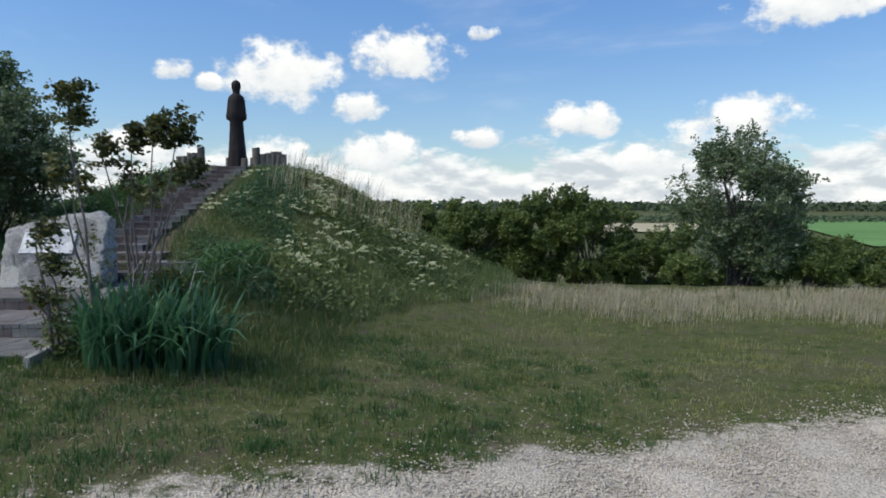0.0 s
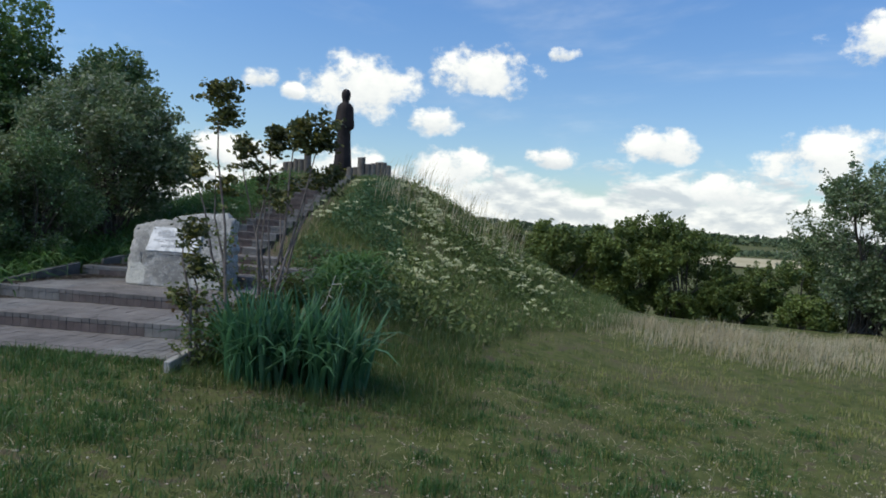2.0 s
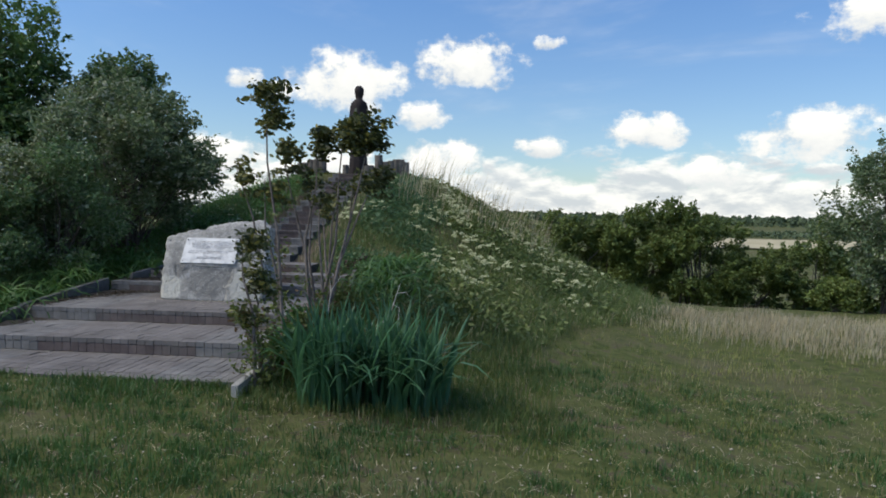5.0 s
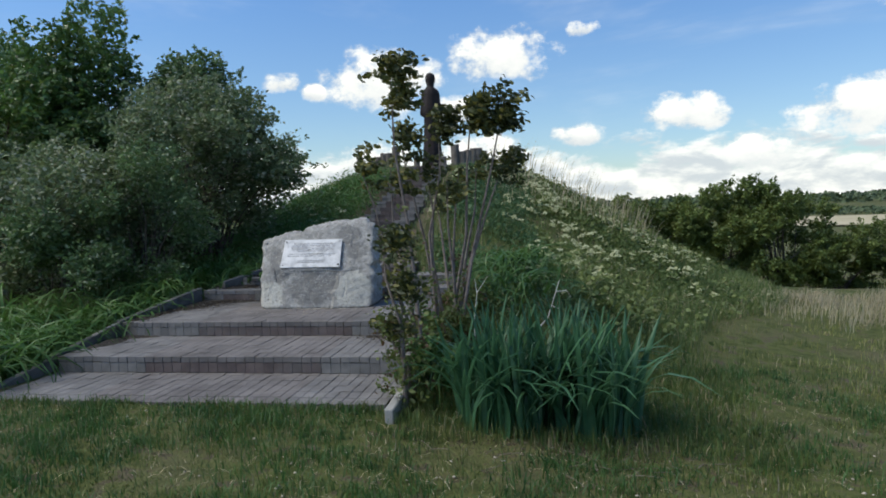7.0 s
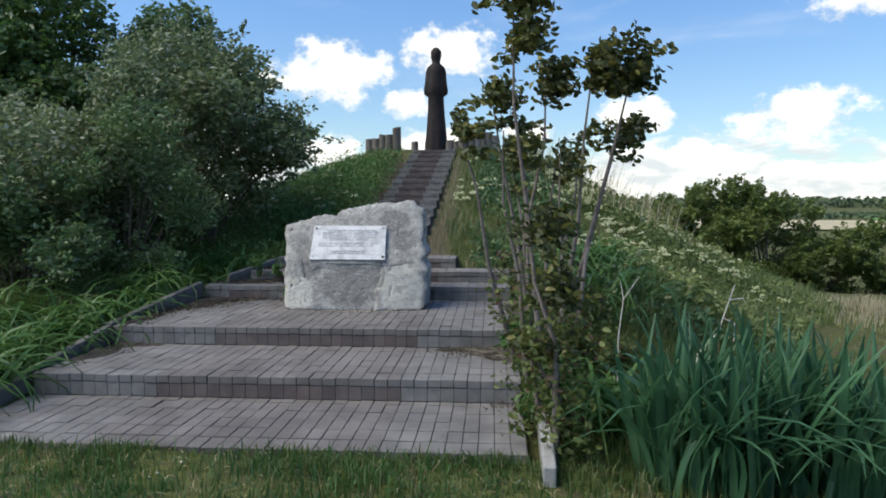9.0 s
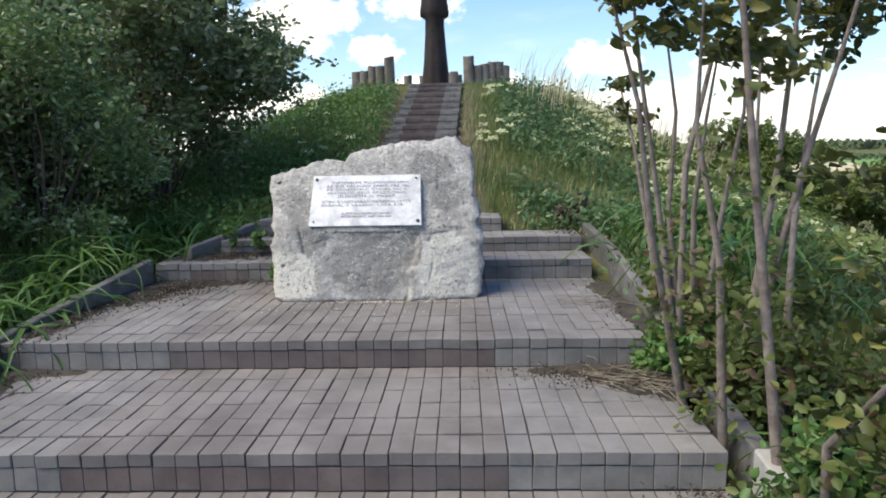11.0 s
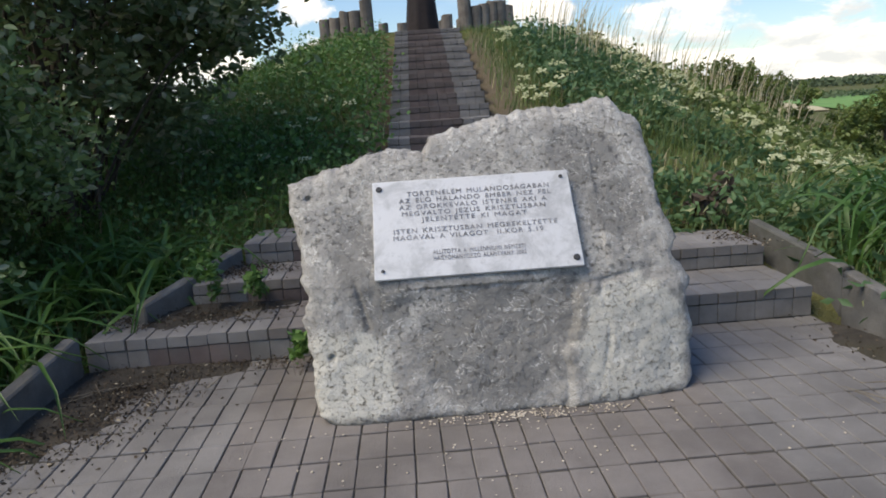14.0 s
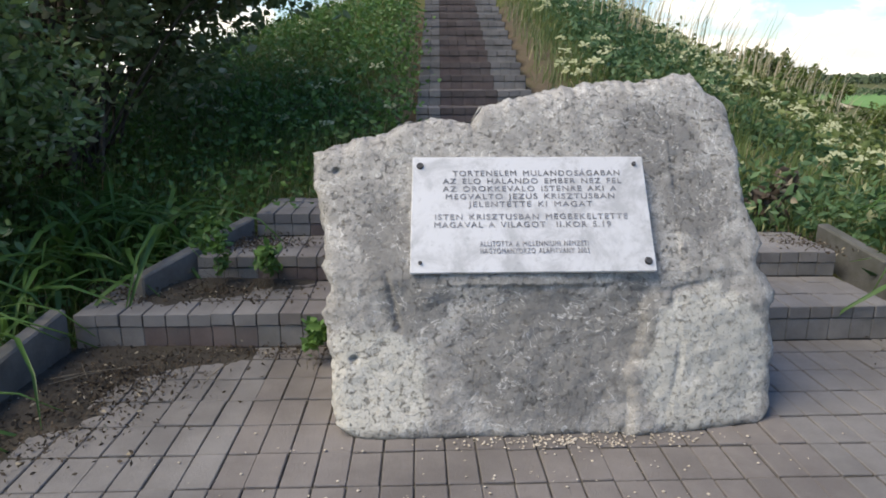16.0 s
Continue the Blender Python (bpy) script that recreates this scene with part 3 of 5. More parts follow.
    h = math_(nt, "ADD", math_(nt, "MULTIPLY", n2, 0.35), math_(nt, "ADD", math_(nt, "MULTIPLY", n4, 1.1), math_(nt, "MULTIPLY", chips, 0.35)))
    bump_(nt, p, math_(nt, "MULTIPLY_ADD", pore, -0.5, h), 0.9, 0.006)
    return m


def stone_front(x, z):
    """Depth of the stone's leaning front face."""
    t = (x + 5.78) / 0.75
    y = 9.80 + 0.30 * min(z - 0.59, 0.5) + 0.58 * max(z - 1.09, 0.0)
    return y + 0.06 * t * t + 0.035 * t


def build_stone():
    top = [(-6.61, 1.45), (-6.50, 1.475), (-6.36, 1.52), (-6.29, 1.555), (-6.17, 1.55), (-6.06, 1.555), (-6.02, 1.61), (-5.85, 1.645), (-5.62, 1.675), (-5.4, 1.70), (-5.24, 1.725), (-5.19, 1.66), (-5.13, 1.635), (-5.10, 1.60)]
    tx, tz = zip(*top)
    nu, nv, nd = 230, 180, 14

    def sides(v):
        l = np.interp(v, [0, 0.04, 0.3, 0.55, 0.75, 1.0], [-6.47, -6.52, -6.53, -6.55, -6.58, -6.61])
        r = np.interp(v, [0, 0.05, 0.25, 0.42, 0.5, 0.56, 0.7, 1.0], [-5.09, -5.06, -5.055, -5.06, -5.095, -5.055, -5.10, -5.12])
        return l, r

    verts, index = [], {}
    bm = bmesh.new()
    for d in range(nd + 1):
        for j in range(nv + 1):
            for i in range(nu + 1):
                if 0 < d < nd and 0 < i < nu and 0 < j < nv:
                    continue
                u, v, w = i / nu, j / nv, d / nd
                l, r = sides(v)
                x = l + (r - l) * u
                zt = float(np.interp(x, tx, tz))
                zb = 0.585
                z = zb + (zt - zb) * v
                yf = stone_front(x, z)
                yb = 10.42 + 0.12 * v
                e = min(u, 1 - u) * (r - l)
                f = min(v, 1 - v) * (zt - zb)
                round_ = 0.03 * math.exp(-e / 0.015) + 0.03 * math.exp(-(1 - v) / 0.02) + 0.015 * math.exp(-f / 0.012)
                y = yf + (yb - yf) * w + (round_ if w < 0.3 else 0)
                q = Vector((x, y, z))
                big = noise.noise(q * 2.2) * 0.022 + noise.noise(q * 7.0) * 0.008 + noise.noise(q * 19.0) * 0.004 + noise.noise(q * 43.0) * 0.0022 + noise.noise(q * 88.0) * 0.0010
                chip = abs(noise.noise(q * 4.3 + Vector((7, 1, 3)))) * 0.012
                on_plaque = -6.25 < x < -5.38 and 1.06 < z < 1.5 and w < 0.3
                if w < 0.3:
                    crack = 1.045 + 0.03 * noise.noise(Vector((x * 3, 0, 0)))
                    broken = max(0.0, noise.noise(q * 5.0 + Vector((3, 0, 0))) + 0.25)
                    if x > -5.9:
                        y += 0.02 * broken * math.exp(-((z - crack) / 0.009) ** 2)
                    if z < crack:
                        seam = -5.42 + 0.09 * noise.noise(Vector((0, 2, z * 4)))
                        y += 0.02 * broken * math.exp(-((x - seam) / 0.010) ** 2)
                    # the lower right has split off a little proud of the rest
                    split = -5.50 + 0.17 * (z - 1.08) + 0.05 * noise.noise(Vector((0, 5, z * 7))) + 0.02 * noise.noise(Vector((0, 5, z * 25)))
                    low = 1.0 / (1.0 + math.exp((z - 1.03 - 0.05 * noise.noise(Vector((x * 6, 4, 0)))) / 0.012))
                    proud = 1.0 / (1.0 + math.exp(-(x - split) / 0.008))
                    y += low * (0.014 * (1 - proud) * math.exp(-((x + 5.8) / 0.42) ** 2) - 0.016 * proud)
                    y += 0.014 * broken * low * math.exp(-((x - split + 0.012) / 0.008) ** 2)
                    y += 0.016 * math.exp(-((x + 6.33 + 0.25 * (z - 1.0)) / 0.008) ** 2) * max(0.0, min(1.0, (1.12 - z) / 0.06)) * max(0.0, min(1.0, (z - 0.9) / 0.06))
                    for hx, hz in ((-6.525, 1.40), (-6.46, 0.83)):     # old drill holes
                        y += 0.03 * math.exp(-(((x - hx) ** 2 + (z - hz) ** 2) / 0.011 ** 2) ** 2)
                flakes = noise.voronoi(q * 8.0 + Vector((0, 0, q.z * 4)))[0]
                fine = noise.voronoi(q * 23.0)[0]
                big = big * 0.8 - 0.005 * (flakes[1] - flakes[0]) + 0.0022 * (fine[0] - 0.4)
                y += (big + chip) * (0.12 if on_plaque else 1.0)
                side = math.exp(-e / 0.02)
                x += side * (noise.noise(q * 6.0) * 0.03 + noise.noise(q * 13.0) * 0.026 + noise.noise(q * 41.0) * 0.012) * (0.4 + 0.6 * (1 - abs(2 * v - 1)))
                lip = math.exp(-(1 - v) / 0.02)
                z += lip * (noise.noise(Vector((x * 8, 1, w * 2))) * 0.02 + noise.noise(Vector((x * 21, 2, w * 4))) * 0.014 + noise.noise(Vector((x * 47, 3, w * 8))) * 0.010 - 0.05 * max(0.0, w - 0.25))
                if j == 0:
                    z = 0.586
                index[d, j, i] = bm.verts.new((x, y, z))
    for j in range(nv):
        for i in range(nu):
            bm.faces.new([index[0, j, i], index[0, j, i + 1], index[0, j + 1, i + 1], index[0, j + 1, i]])
            bm.faces.new([index[nd, j, i], index[nd, j + 1, i], index[nd, j + 1, i + 1], index[nd, j, i + 1]])
    for d in range(nd):
        for j in range(nv):
            for i in (0, nu):
                bm.faces.new([index[d, j, i], index[d + 1, j, i], index[d + 1, j + 1, i], index[d, j + 1, i]])
        for i in range(nu):
            for j in (0, nv):
                bm.faces.new([index[d, j, i], index[d, j, i + 1], index[d + 1, j, i + 1], index[d + 1, j, i]])
    ob = part("memorial_stone", bm, limestone(), None, smooth=True)
    return tagged(ob, "rough grey-white limestone block with stained leaning front", "stone")


build_stone()


def plaque_metal():
    m, nt, p = shader("plaque_metal", 0.6, 0.3, 0.15)
    pos = place_(nt)
    n1, n2 = noise_(nt, pos, 7.0, 9.0, 0.7, 0.4), noise_(nt, pos, 90.0, 4.0, 0.6)
    c = mix_(nt, ramp_(nt, n1, 0.44, 0.66), col(0.56, 0.565, 0.57), col(0.40, 0.405, 0.41))
    c = mix_(nt, ramp_(nt, noise_(nt, pos, 38.0, 6.0, 0.7), 0.56, 0.68, 0.0, 0.35), c, col(0.26, 0.265, 0.27))
    nt.links.new(c, p.inputs["Base Color"])
    nt.links.new(ramp_(nt, n1, 0.3, 0.7, 0.52, 0.7), p.inputs["Roughness"])
    bump_(nt, p, n2, 0.15, 0.002)
    return m


def engraved(lines, mat, parent):
    """Raised lettering, a mesh a line: text, x, y, height, width."""
    for text, x, y, size, width in lines:
        cu = bpy.data.curves.new("lettering", "FONT")
        cu.body, cu.size, cu.align_x, cu.extrude = text, size, "CENTER", 0.0008
        cu.space_character, cu.space_word = 1.18, 1.5
        tmp = new("lettering", cu)
        dg = bpy.context.evaluated_depsgraph_get()
        me = bpy.data.meshes.new_from_object(tmp.evaluated_get(dg))
        bpy.data.objects.remove(tmp)
        xs = [v.co.x for v in me.vertices]
        k = width / (max(xs) - min(xs))
        for v in me.vertices:
            v.co.x *= k
        me.materials.clear()
        me.materials.append(mat)
        ob = tagged(new("lettering", me), kind="stuff")
        ob.parent = parent
        ob.matrix_basis = pose(x, y, 0.0075)


def build_plaque():
    w, h = 0.785, 0.40
    mat = plaque_metal()
    bm = block(bmesh.new(), -w / 2, -h / 2, -0.006, w / 2, h / 2, 0.006, 0.003)
    for v in bm.verts:                     # the plate was cut a little wider at its foot
        v.co.x *= 1.0 - 0.03 * (v.co.y / h)
    ob = part("plaque", bm, mat)
    c = Vector((-5.88, 0, 1.275))
    c.y = stone_front(c.x, c.z) - 0.012
    lean = math.degrees(math.atan((stone_front(c.x, 1.45) - stone_front(c.x, 1.13)) / 0.32))
    ob.matrix_basis = pose(c.x, c.y, c.z, 90 - lean, 0, 0) @ pose(0, 0, 0, 0, 0, 0)
    tagged(ob, "silvery metal plaque engraved with a text, fixed on the stone", "plaque")
    ink = stony("letter_grey", (0.11, 0.11, 0.115), (0.34, 0.34, 0.35), 14.0, 0.6)
    engraved([("TORTENELEM MULANDOSÁGABAN", 0.025, 0.131, 0.027, 0.558),
              ("AZ ELO HALANDO EMBER NEZ FEL", 0.01, 0.104, 0.026, 0.595),
              ("AZ OROKKEVALO ISTENRE AKI A", 0.0, 0.077, 0.026, 0.577),
              ("MEGVALTO JEZUS KRISZTUSBAN", 0.0, 0.050, 0.026, 0.558),
              ("JELENTETTE KI MAGAT", 0.0, 0.023, 0.026, 0.409),
              ("ISTEN KRISZTUSBAN MEGBEKELTETTE", 0.0, -0.021, 0.027, 0.632),
              ("MAGAVAL A VILAGOT  II.KOR 5.19", -0.03, -0.048, 0.027, 0.577),
              ("ALLITOTTA A MILLENNIUMI NEMZETI", 0.005, -0.112, 0.025, 0.353),
              ("HAGYOMANYORZO ALAPITVANY 2003", 0.005, -0.136, 0.025, 0.353)], ink, ob)
    iron = stony("bolt_iron", (0.03, 0.03, 0.03), (0.08, 0.08, 0.085), 30.0, 0.6)
    for x, y, r in ((-0.362, 0.168, 0.0125), (0.355, 0.172, 0.008), (-0.365, -0.165, 0.007), (0.372, -0.165, 0.014)):
        bm = bmesh.new()
        bmesh.ops.create_cone(bm, cap_ends=True, segments=14, radius1=r, radius2=r * 0.75, depth=0.008)
        b = part("bolt", bm, iron, ob, "dark iron bolt head")
        b.matrix_basis = pose(x, y, 0.0095)


build_plaque()


# ---- statue and log palisade ----
def build_statue():
    """Robed standing figure as one plain lofted mesh."""
    rings = [(0.0, 0.265, 0.23), (0.06, 0.26, 0.23), (0.5, 0.225, 0.2), (1.0, 0.19, 0.18), (1.26, 0.18, 0.175), (1.32, 0.27, 0.2), (1.40, 0.28, 0.215), (1.62, 0.25, 0.2),
             (1.82, 0.235, 0.185), (1.92, 0.205, 0.17), (1.98, 0.14, 0.14), (2.02, 0.09, 0.11), (2.08, 0.095, 0.115), (2.16, 0.12, 0.135), (2.25, 0.125, 0.14), (2.31, 0.11, 0.13), (2.36, 0.07, 0.085), (2.38, 0.02, 0.02)]
    n = 36
    vs, fs = [], []
    for h, a, b in rings:
        for k in range(n):
            t = 2 * math.pi * k / n
            fold = 1 + (0.05 * math.sin(9 * t) * max(0, 1 - h / 1.3) + 0.02 * math.sin(5 * t + h * 3))
            # sleeves part from the body below the elbows
            dent = 0.82 if 1.3 < h < 1.9 and 0.6 < abs(math.sin(t)) < 0.93 and math.sin(t) < 0 else 1.0
            vs.append((a * math.cos(t) * fold, b * math.sin(t) * fold * dent, h))
    for i in range(len(rings) - 1):
        for k in range(n):
            j = (k + 1) % n
            fs.append((i * n + k, i * n + j, (i + 1) * n + j, (i + 1) * n + k))
    ob = array_part("statue", vs, fs, BRONZE, smooth=True)
    ob.matrix_basis = pose(-5.68, 18.75, 2.86, 0, 0, 0)
    tagged(ob, "tall dark robed figure standing on top of the mound", "statue")


build_statue()


def build_logs():
    rng = np.random.default_rng(8)
    tops = [(-7.2, 3.07), (-7.04, 3.09), (-6.88, 3.16), (-6.72, 3.17), (-6.54, 3.32), (-5.03, 3.29), (-4.87, 3.12), (-4.73, 3.15), (-4.6, 3.19), (-4.47, 3.2), (-4.35, 3.12), (-5.33, 3.0)]
    rows = []
    for x, top in tops:
        y = 18.3 + 0.28 * (abs(x - TOP[0]) - 0.6)
        rows.append((x, y, top + 0.06 - float(ground_z(x, y))))
    for i in range(5):
        a = radians(60 + i * 14)
        rows.append((TOP[0] + 1.5 * math.cos(a), TOP[1] + 1.25 * math.sin(a), 0.33))
    for x, y, h in rows:
        r = rng.uniform(0.088, 0.108)
        bm = bmesh.new()
        bmesh.ops.create_cone(bm, cap_ends=True, segments=14, radius1=r * 1.04, radius2=r * 0.97, depth=1.0)
        for v in bm.verts:
            k = math.atan2(v.co.y, v.co.x)
            v.co.xy *= 1 + 0.05 * math.sin(3 * k + x * 9)
            v.co.z = -0.35 if v.co.z < 0 else h + rng.uniform(-0.01, 0.035)
        bmesh.ops.bevel(bm, geom=[e for e in bm.edges if all(v.co.z > 0 for v in e.verts)], offset=0.01, segments=1, affect="EDGES")
        ob = part("palisade_log", bm, LOG)
        ob.matrix_basis = pose(x, y, float(ground_z(x, y)), rng.normal(0, 1.2), rng.normal(0, 1.2), rng.uniform(0, 360))
        tagged(ob, "upright weathered grey log set into the mound top", "log", "log palisade round the statue")


build_logs()


# ---- shrubs, hedge and saplings ----
def shrub(name, at, rx, ry, height, clumps, per, leaf, mat, label, seed, category="shrub", low=0.12, spread=0.17, stems=9, bark=BARK, group="", droop=0.1, wind=(0.5, 0, 0)):
    rng = np.random.default_rng(seed)
    x0, y0 = at
    z0 = float(ground_z(x0, y0))
    root = thing(name, (x0, y0, z0), label, category, group)
    # the crown is a heap of uneven lobes with gaps between them
    n_lobe = max(5, round(clumps / 26))
    ld = rng.normal(size=(n_lobe, 3))
    ld /= np.linalg.norm(ld, axis=1, keepdims=True)
    reach = np.array([1 + 0.55 * noise.noise(Vector(v) * 1.6 + Vector((seed, 0, 0))) + 0.4 * noise.noise(Vector(v) * 4.0 + Vector((0, seed, 0))) for v in ld])
    reach = np.clip(reach, 0.6, 1.25) * rng.uniform(0.25, 1.0, n_lobe) ** 0.4
    size = rng.uniform(0.2, 0.36, n_lobe)
    pick = rng.choice(n_lobe, clumps, p=size ** 2 / np.sum(size ** 2))
    d = rng.normal(size=(clumps, 3))
    d /= np.linalg.norm(d, axis=1, keepdims=True)
    half = np.array([rx, ry, height * (1 - low) / 2])
    ball = np.minimum(half, 1.15 * np.min(half))
    c = ld[pick] * reach[pick][:, None] * half * 0.86 + d * (size[pick] * rng.uniform(0.3, 1.0, clumps) ** 0.5)[:, None] * ball
    c[:, 2] += height * (1 + low) / 2
    lean = np.clip(c[:, 2] / height, 0, 1) ** 2 * 0.12 * height
    c[:, :2] += lean[:, None] * np.array(wind[:2])
    ok = c[:, 2] > 0.08
    c, d = c[ok], (d * 0.6 + ld[pick] * 0.6)[ok]
    ends = rng.choice(len(c), min(len(c), stems * 6), replace=False)
    thin = []
    for k, e in enumerate(ends):
        p = Vector(c[e])
        a = Vector((rng.normal(0, 0.12 * rx), rng.normal(0, 0.12 * ry), -0.05))
        m = a.lerp(p, 0.5) + Vector((rng.normal(0, 0.12), rng.normal(0, 0.12), 0.12 * height))
        r0 = (0.035 if k < stems else 0.014) * height / 4
        tb = tube([a, a.lerp(m, 0.5) + Vector((0, 0, 0.05)), m, m.lerp(p, 0.5), p], [r0 * 1.2, r0, r0 * 0.7, r0 * 0.4, r0 * 0.12], 6)
        if k < stems:
            array_part("stem", tb[0], tb[1], bark, root, smooth=True)
        else:
            thin.append(tb)
    if thin:
        v, f = merge(thin)
        tagged(array_part("twig_mass", v, f, bark, root, smooth=True), kind="stuff")
    # every clump is a sprig that reaches outwards, some of them long whips
    out = d + np.array([wind[0] * 0.5, wind[1] * 0.5, 0.35]) + rng.normal(0, 0.35, d.shape)
    out /= np.linalg.norm(out, axis=1, keepdims=True)
    grow = np.where(rng.random(len(c)) < 0.16, rng.uniform(1.3, 2.3, len(c)), 1.0) * min(1.0, height / 2.2)
    t = rng.uniform(-0.2, 0.3, (len(c) * per, 1))
    wide = spread * 0.5 * (1.0 - np.clip(t, 0, 1) * 2.0)
    run = t * np.repeat(grow, per)[:, None]
    pts = np.repeat(c, per, axis=0) + np.repeat(out, per, axis=0) * run + rng.normal(0, 1, (len(c) * per, 3)) * wide
    pts[:, 2] -= 0.35 * np.clip(run[:, 0], 0, 1) ** 2
    pts = pts[pts[:, 2] > 0.03]
    v, f = leaves(pts, leaf * 1.15, leaf * 0.62, rng, droop, wind, fine=height < 1.0 or (at[0] > -10 and at[1] < 13 and height < 4))
    array_part("crown", v, f, mat, root)
    return root


# tall mass beside the steps
shrub("tall_shrub", (-12.6, 13.5), 2.2, 1.8, 5.6, 860, 38, 0.105, BUSH_GREEN, "tall bright green broadleaf tree-shrub behind the terraces", 11, "tree", wind=(0.6, 0, 0))
shrub("tall_shrub", (-16.2, 14.6), 2.4, 2.0, 5.9, 620, 38, 0.11, BUSH_GREEN, "tall leafy green tree beyond the shrubs", 20, "tree", wind=(0.6, 0, 0))
shrub("tall_shrub", (-10.6, 14.2), 1.35, 1.3, 4.7, 720, 40, 0.09, BUSH_DARK, "tall dark green shrub bent by the wind", 12, wind=(0.9, 0, 0))
shrub("large_shrub", (-8.85, 12.9), 1.35, 1.4, 3.35, 560, 38, 0.074, BUSH_GREY, "large grey-green shrub arching over the paved steps", 13, low=0.2, stems=12)
shrub("tall_shrub", (-11.5, 13.2), 1.2, 1.1, 4.75, 520, 38, 0.09, BUSH_DARK, "dark green shrub filling the gap between two trees", 21)
shrub("large_shrub", (-10.7, 10.9), 1.8, 1.4, 2.6, 620, 38, 0.07, BUSH_GREY, "broad grey-green shrub with pale leaf undersides", 14, low=0.0)
shrub("large_shrub", (-14.2, 11.3), 1.9, 1.8, 3.9, 640, 38, 0.10, BUSH_DARK, "dense dark green shrub at the edge of the lawn", 15, low=0.0)
shrub("large_shrub", (-9.4, 11.6), 1.1, 1.0, 3.0, 400, 40, 0.062, BUSH_GREY, "rounded grey-green shrub above the kerb", 19, low=0.0, stems=7)
shrub("low_shrub", (-9.4, 10.1), 0.9, 0.8, 1.5, 200, 40, 0.055, BUSH_DARK, "low dark shrub behind the daylilies", 17, low=0.0, stems=5)
shrub("low_shrub", (-11.6, 9.4), 1.3, 0.9, 1.6, 260, 34, 0.075, BUSH_GREY, "low grey-green shrub at the lawn's edge", 18, low=0.0, stems=5)
shrub("low_shrub", (-8.75, 11.0), 1.0, 1.0, 1.75, 240, 44, 0.05, BUSH_DARK, "low dark shrub spilling over the kerb", 16, low=0.0, stems=5)
# hedge beyond the lawn
for i, (hx, hy, hr, hh) in enumerate([(-2.2, 33.5, 1.7, 3.6), (-0.4, 33.2, 1.7, 4.1), (1.4, 33.0, 1.7, 4.3), (3.2, 33.2, 1.8, 4.5), (5.0, 33.3, 1.6, 4.2), (7.1, 32.6, 2.0, 4.75), (9.7, 33.0, 1.5, 2.6), (12.3, 32.8, 2.0, 4.0), (15.4, 33.4, 2.0, 3.1), (19.0, 33.0, 2.2, 2.9), (23.0, 33.5, 2.3, 2.8)]):
    shrub("hedge_shrub", (hx, hy), hr * 1.3, hr * 0.9, hh * 1.06, 620, 38, 0.13, HEDGE, "dense green hedge shrub in the hollow beyond the lawn", 30 + i, group="hedge shrubs", low=0.0, stems=7)
for i, (hx, hy, hr, hh) in enumerate([(6.6, 18.3, 0.7, 0.8), (10.1, 18.3, 1.1, 1.2), (12.0, 18.2, 1.4, 0.95), (14.4, 18.6, 1.7, 1.0)]):
    shrub("low_shrub", (hx, hy), hr, hr * 0.85, hh, 260, 36, 0.08, HEDGE, "low green shrub beside the small tree", 70 + i, group="low shrubs by the tree", low=0.0, stems=5)
shrub("thorn_tree", (8.45, 18.9), 1.95, 1.6, 4.75, 960, 38, 0.09, BUSH_GREY, "bushy grey-green small tree rising from the hedge", 41, "tree", low=0.0, spread=0.15, wind=(0.4, 0, 0.2))


def sapling(base, tips, seed, label, leaf=0.085, low_leaves=0):
    """Young multi-stemmed tree: thin bare stems, ragged tufts of wind-blown leaves at the tips."""
    rng = np.random.default_rng(seed)
    z0 = float(ground_z(base[0], base[1]))
    root = thing("sapling", (base[0], base[1], z0), label, "young tree", "saplings by the kerb")
    lows = []
    for tip, tuft in tips:
        p = Vector(tip) - Vector((base[0], base[1], z0))
        a = Vector((rng.normal(0, 0.10), rng.normal(0, 0.12), -0.1)) * (1.0 if len(tips) > 1 else 0.2)
        m = a.lerp(p, 0.45) + Vector((rng.normal(0, 0.07), rng.normal(0, 0.07), 0.1))
        path = [a, a.lerp(m, 0.5), m, m.lerp(p, 0.5) + Vector((rng.normal(0, 0.04), 0, 0)), p]
        v, f = tube(path, [0.024, 0.020, 0.015, 0.010, 0.004], 8)
        stem = array_part("stem", v, f, STEM, root, smooth=True)
        c = []
        for _ in range(round(1.2 * tuft)):
            # a spray: leaves hang in layers along a side twig blown to leeward
            q = p.lerp(m, rng.uniform(-0.02, 0.26))
            way = Vector((rng.normal(0.75, 0.7), rng.normal(0, 0.7), rng.normal(0.1, 0.35))).normalized()
            long_ = rng.uniform(0.14, 0.30) * (0.55 if len(tips) == 1 else 1.0)
            for _ in range(34):
                k = rng.uniform(0.1, 1.0)
                c.append(np.array(q + way * (long_ * k)) + rng.normal(0, 1, 3) * np.array([0.045, 0.045, 0.022]))
        v, f = leaves(np.array(c), leaf * 0.8, leaf * 0.45, rng, 0.55, (1.1, 0, 0), fine=True)
        tagged(array_part("leaf_tuft", v, f, MAPLE, stem), kind="stuff")
        for _ in range(low_leaves):
            t = rng.uniform(0.08, 0.8 if len(tips) > 3 else 1.2)
            q = a.lerp(m, t) + Vector((rng.normal(0.02, 0.10), rng.normal(0, 0.10), rng.normal(0, 0.04)))
            lows += [np.array(q) + rng.normal(0, 0.045, 3) for _ in range(12)]
    if lows:
        v, f = leaves(np.array(lows), 0.05, 0.03, rng, 0.4, (0.3, 0, 0), fine=True)
        tagged(array_part("lower_leaves", v, f, YELLOWED, root, "sparse yellowing leaves"), kind="stuff")
    return root


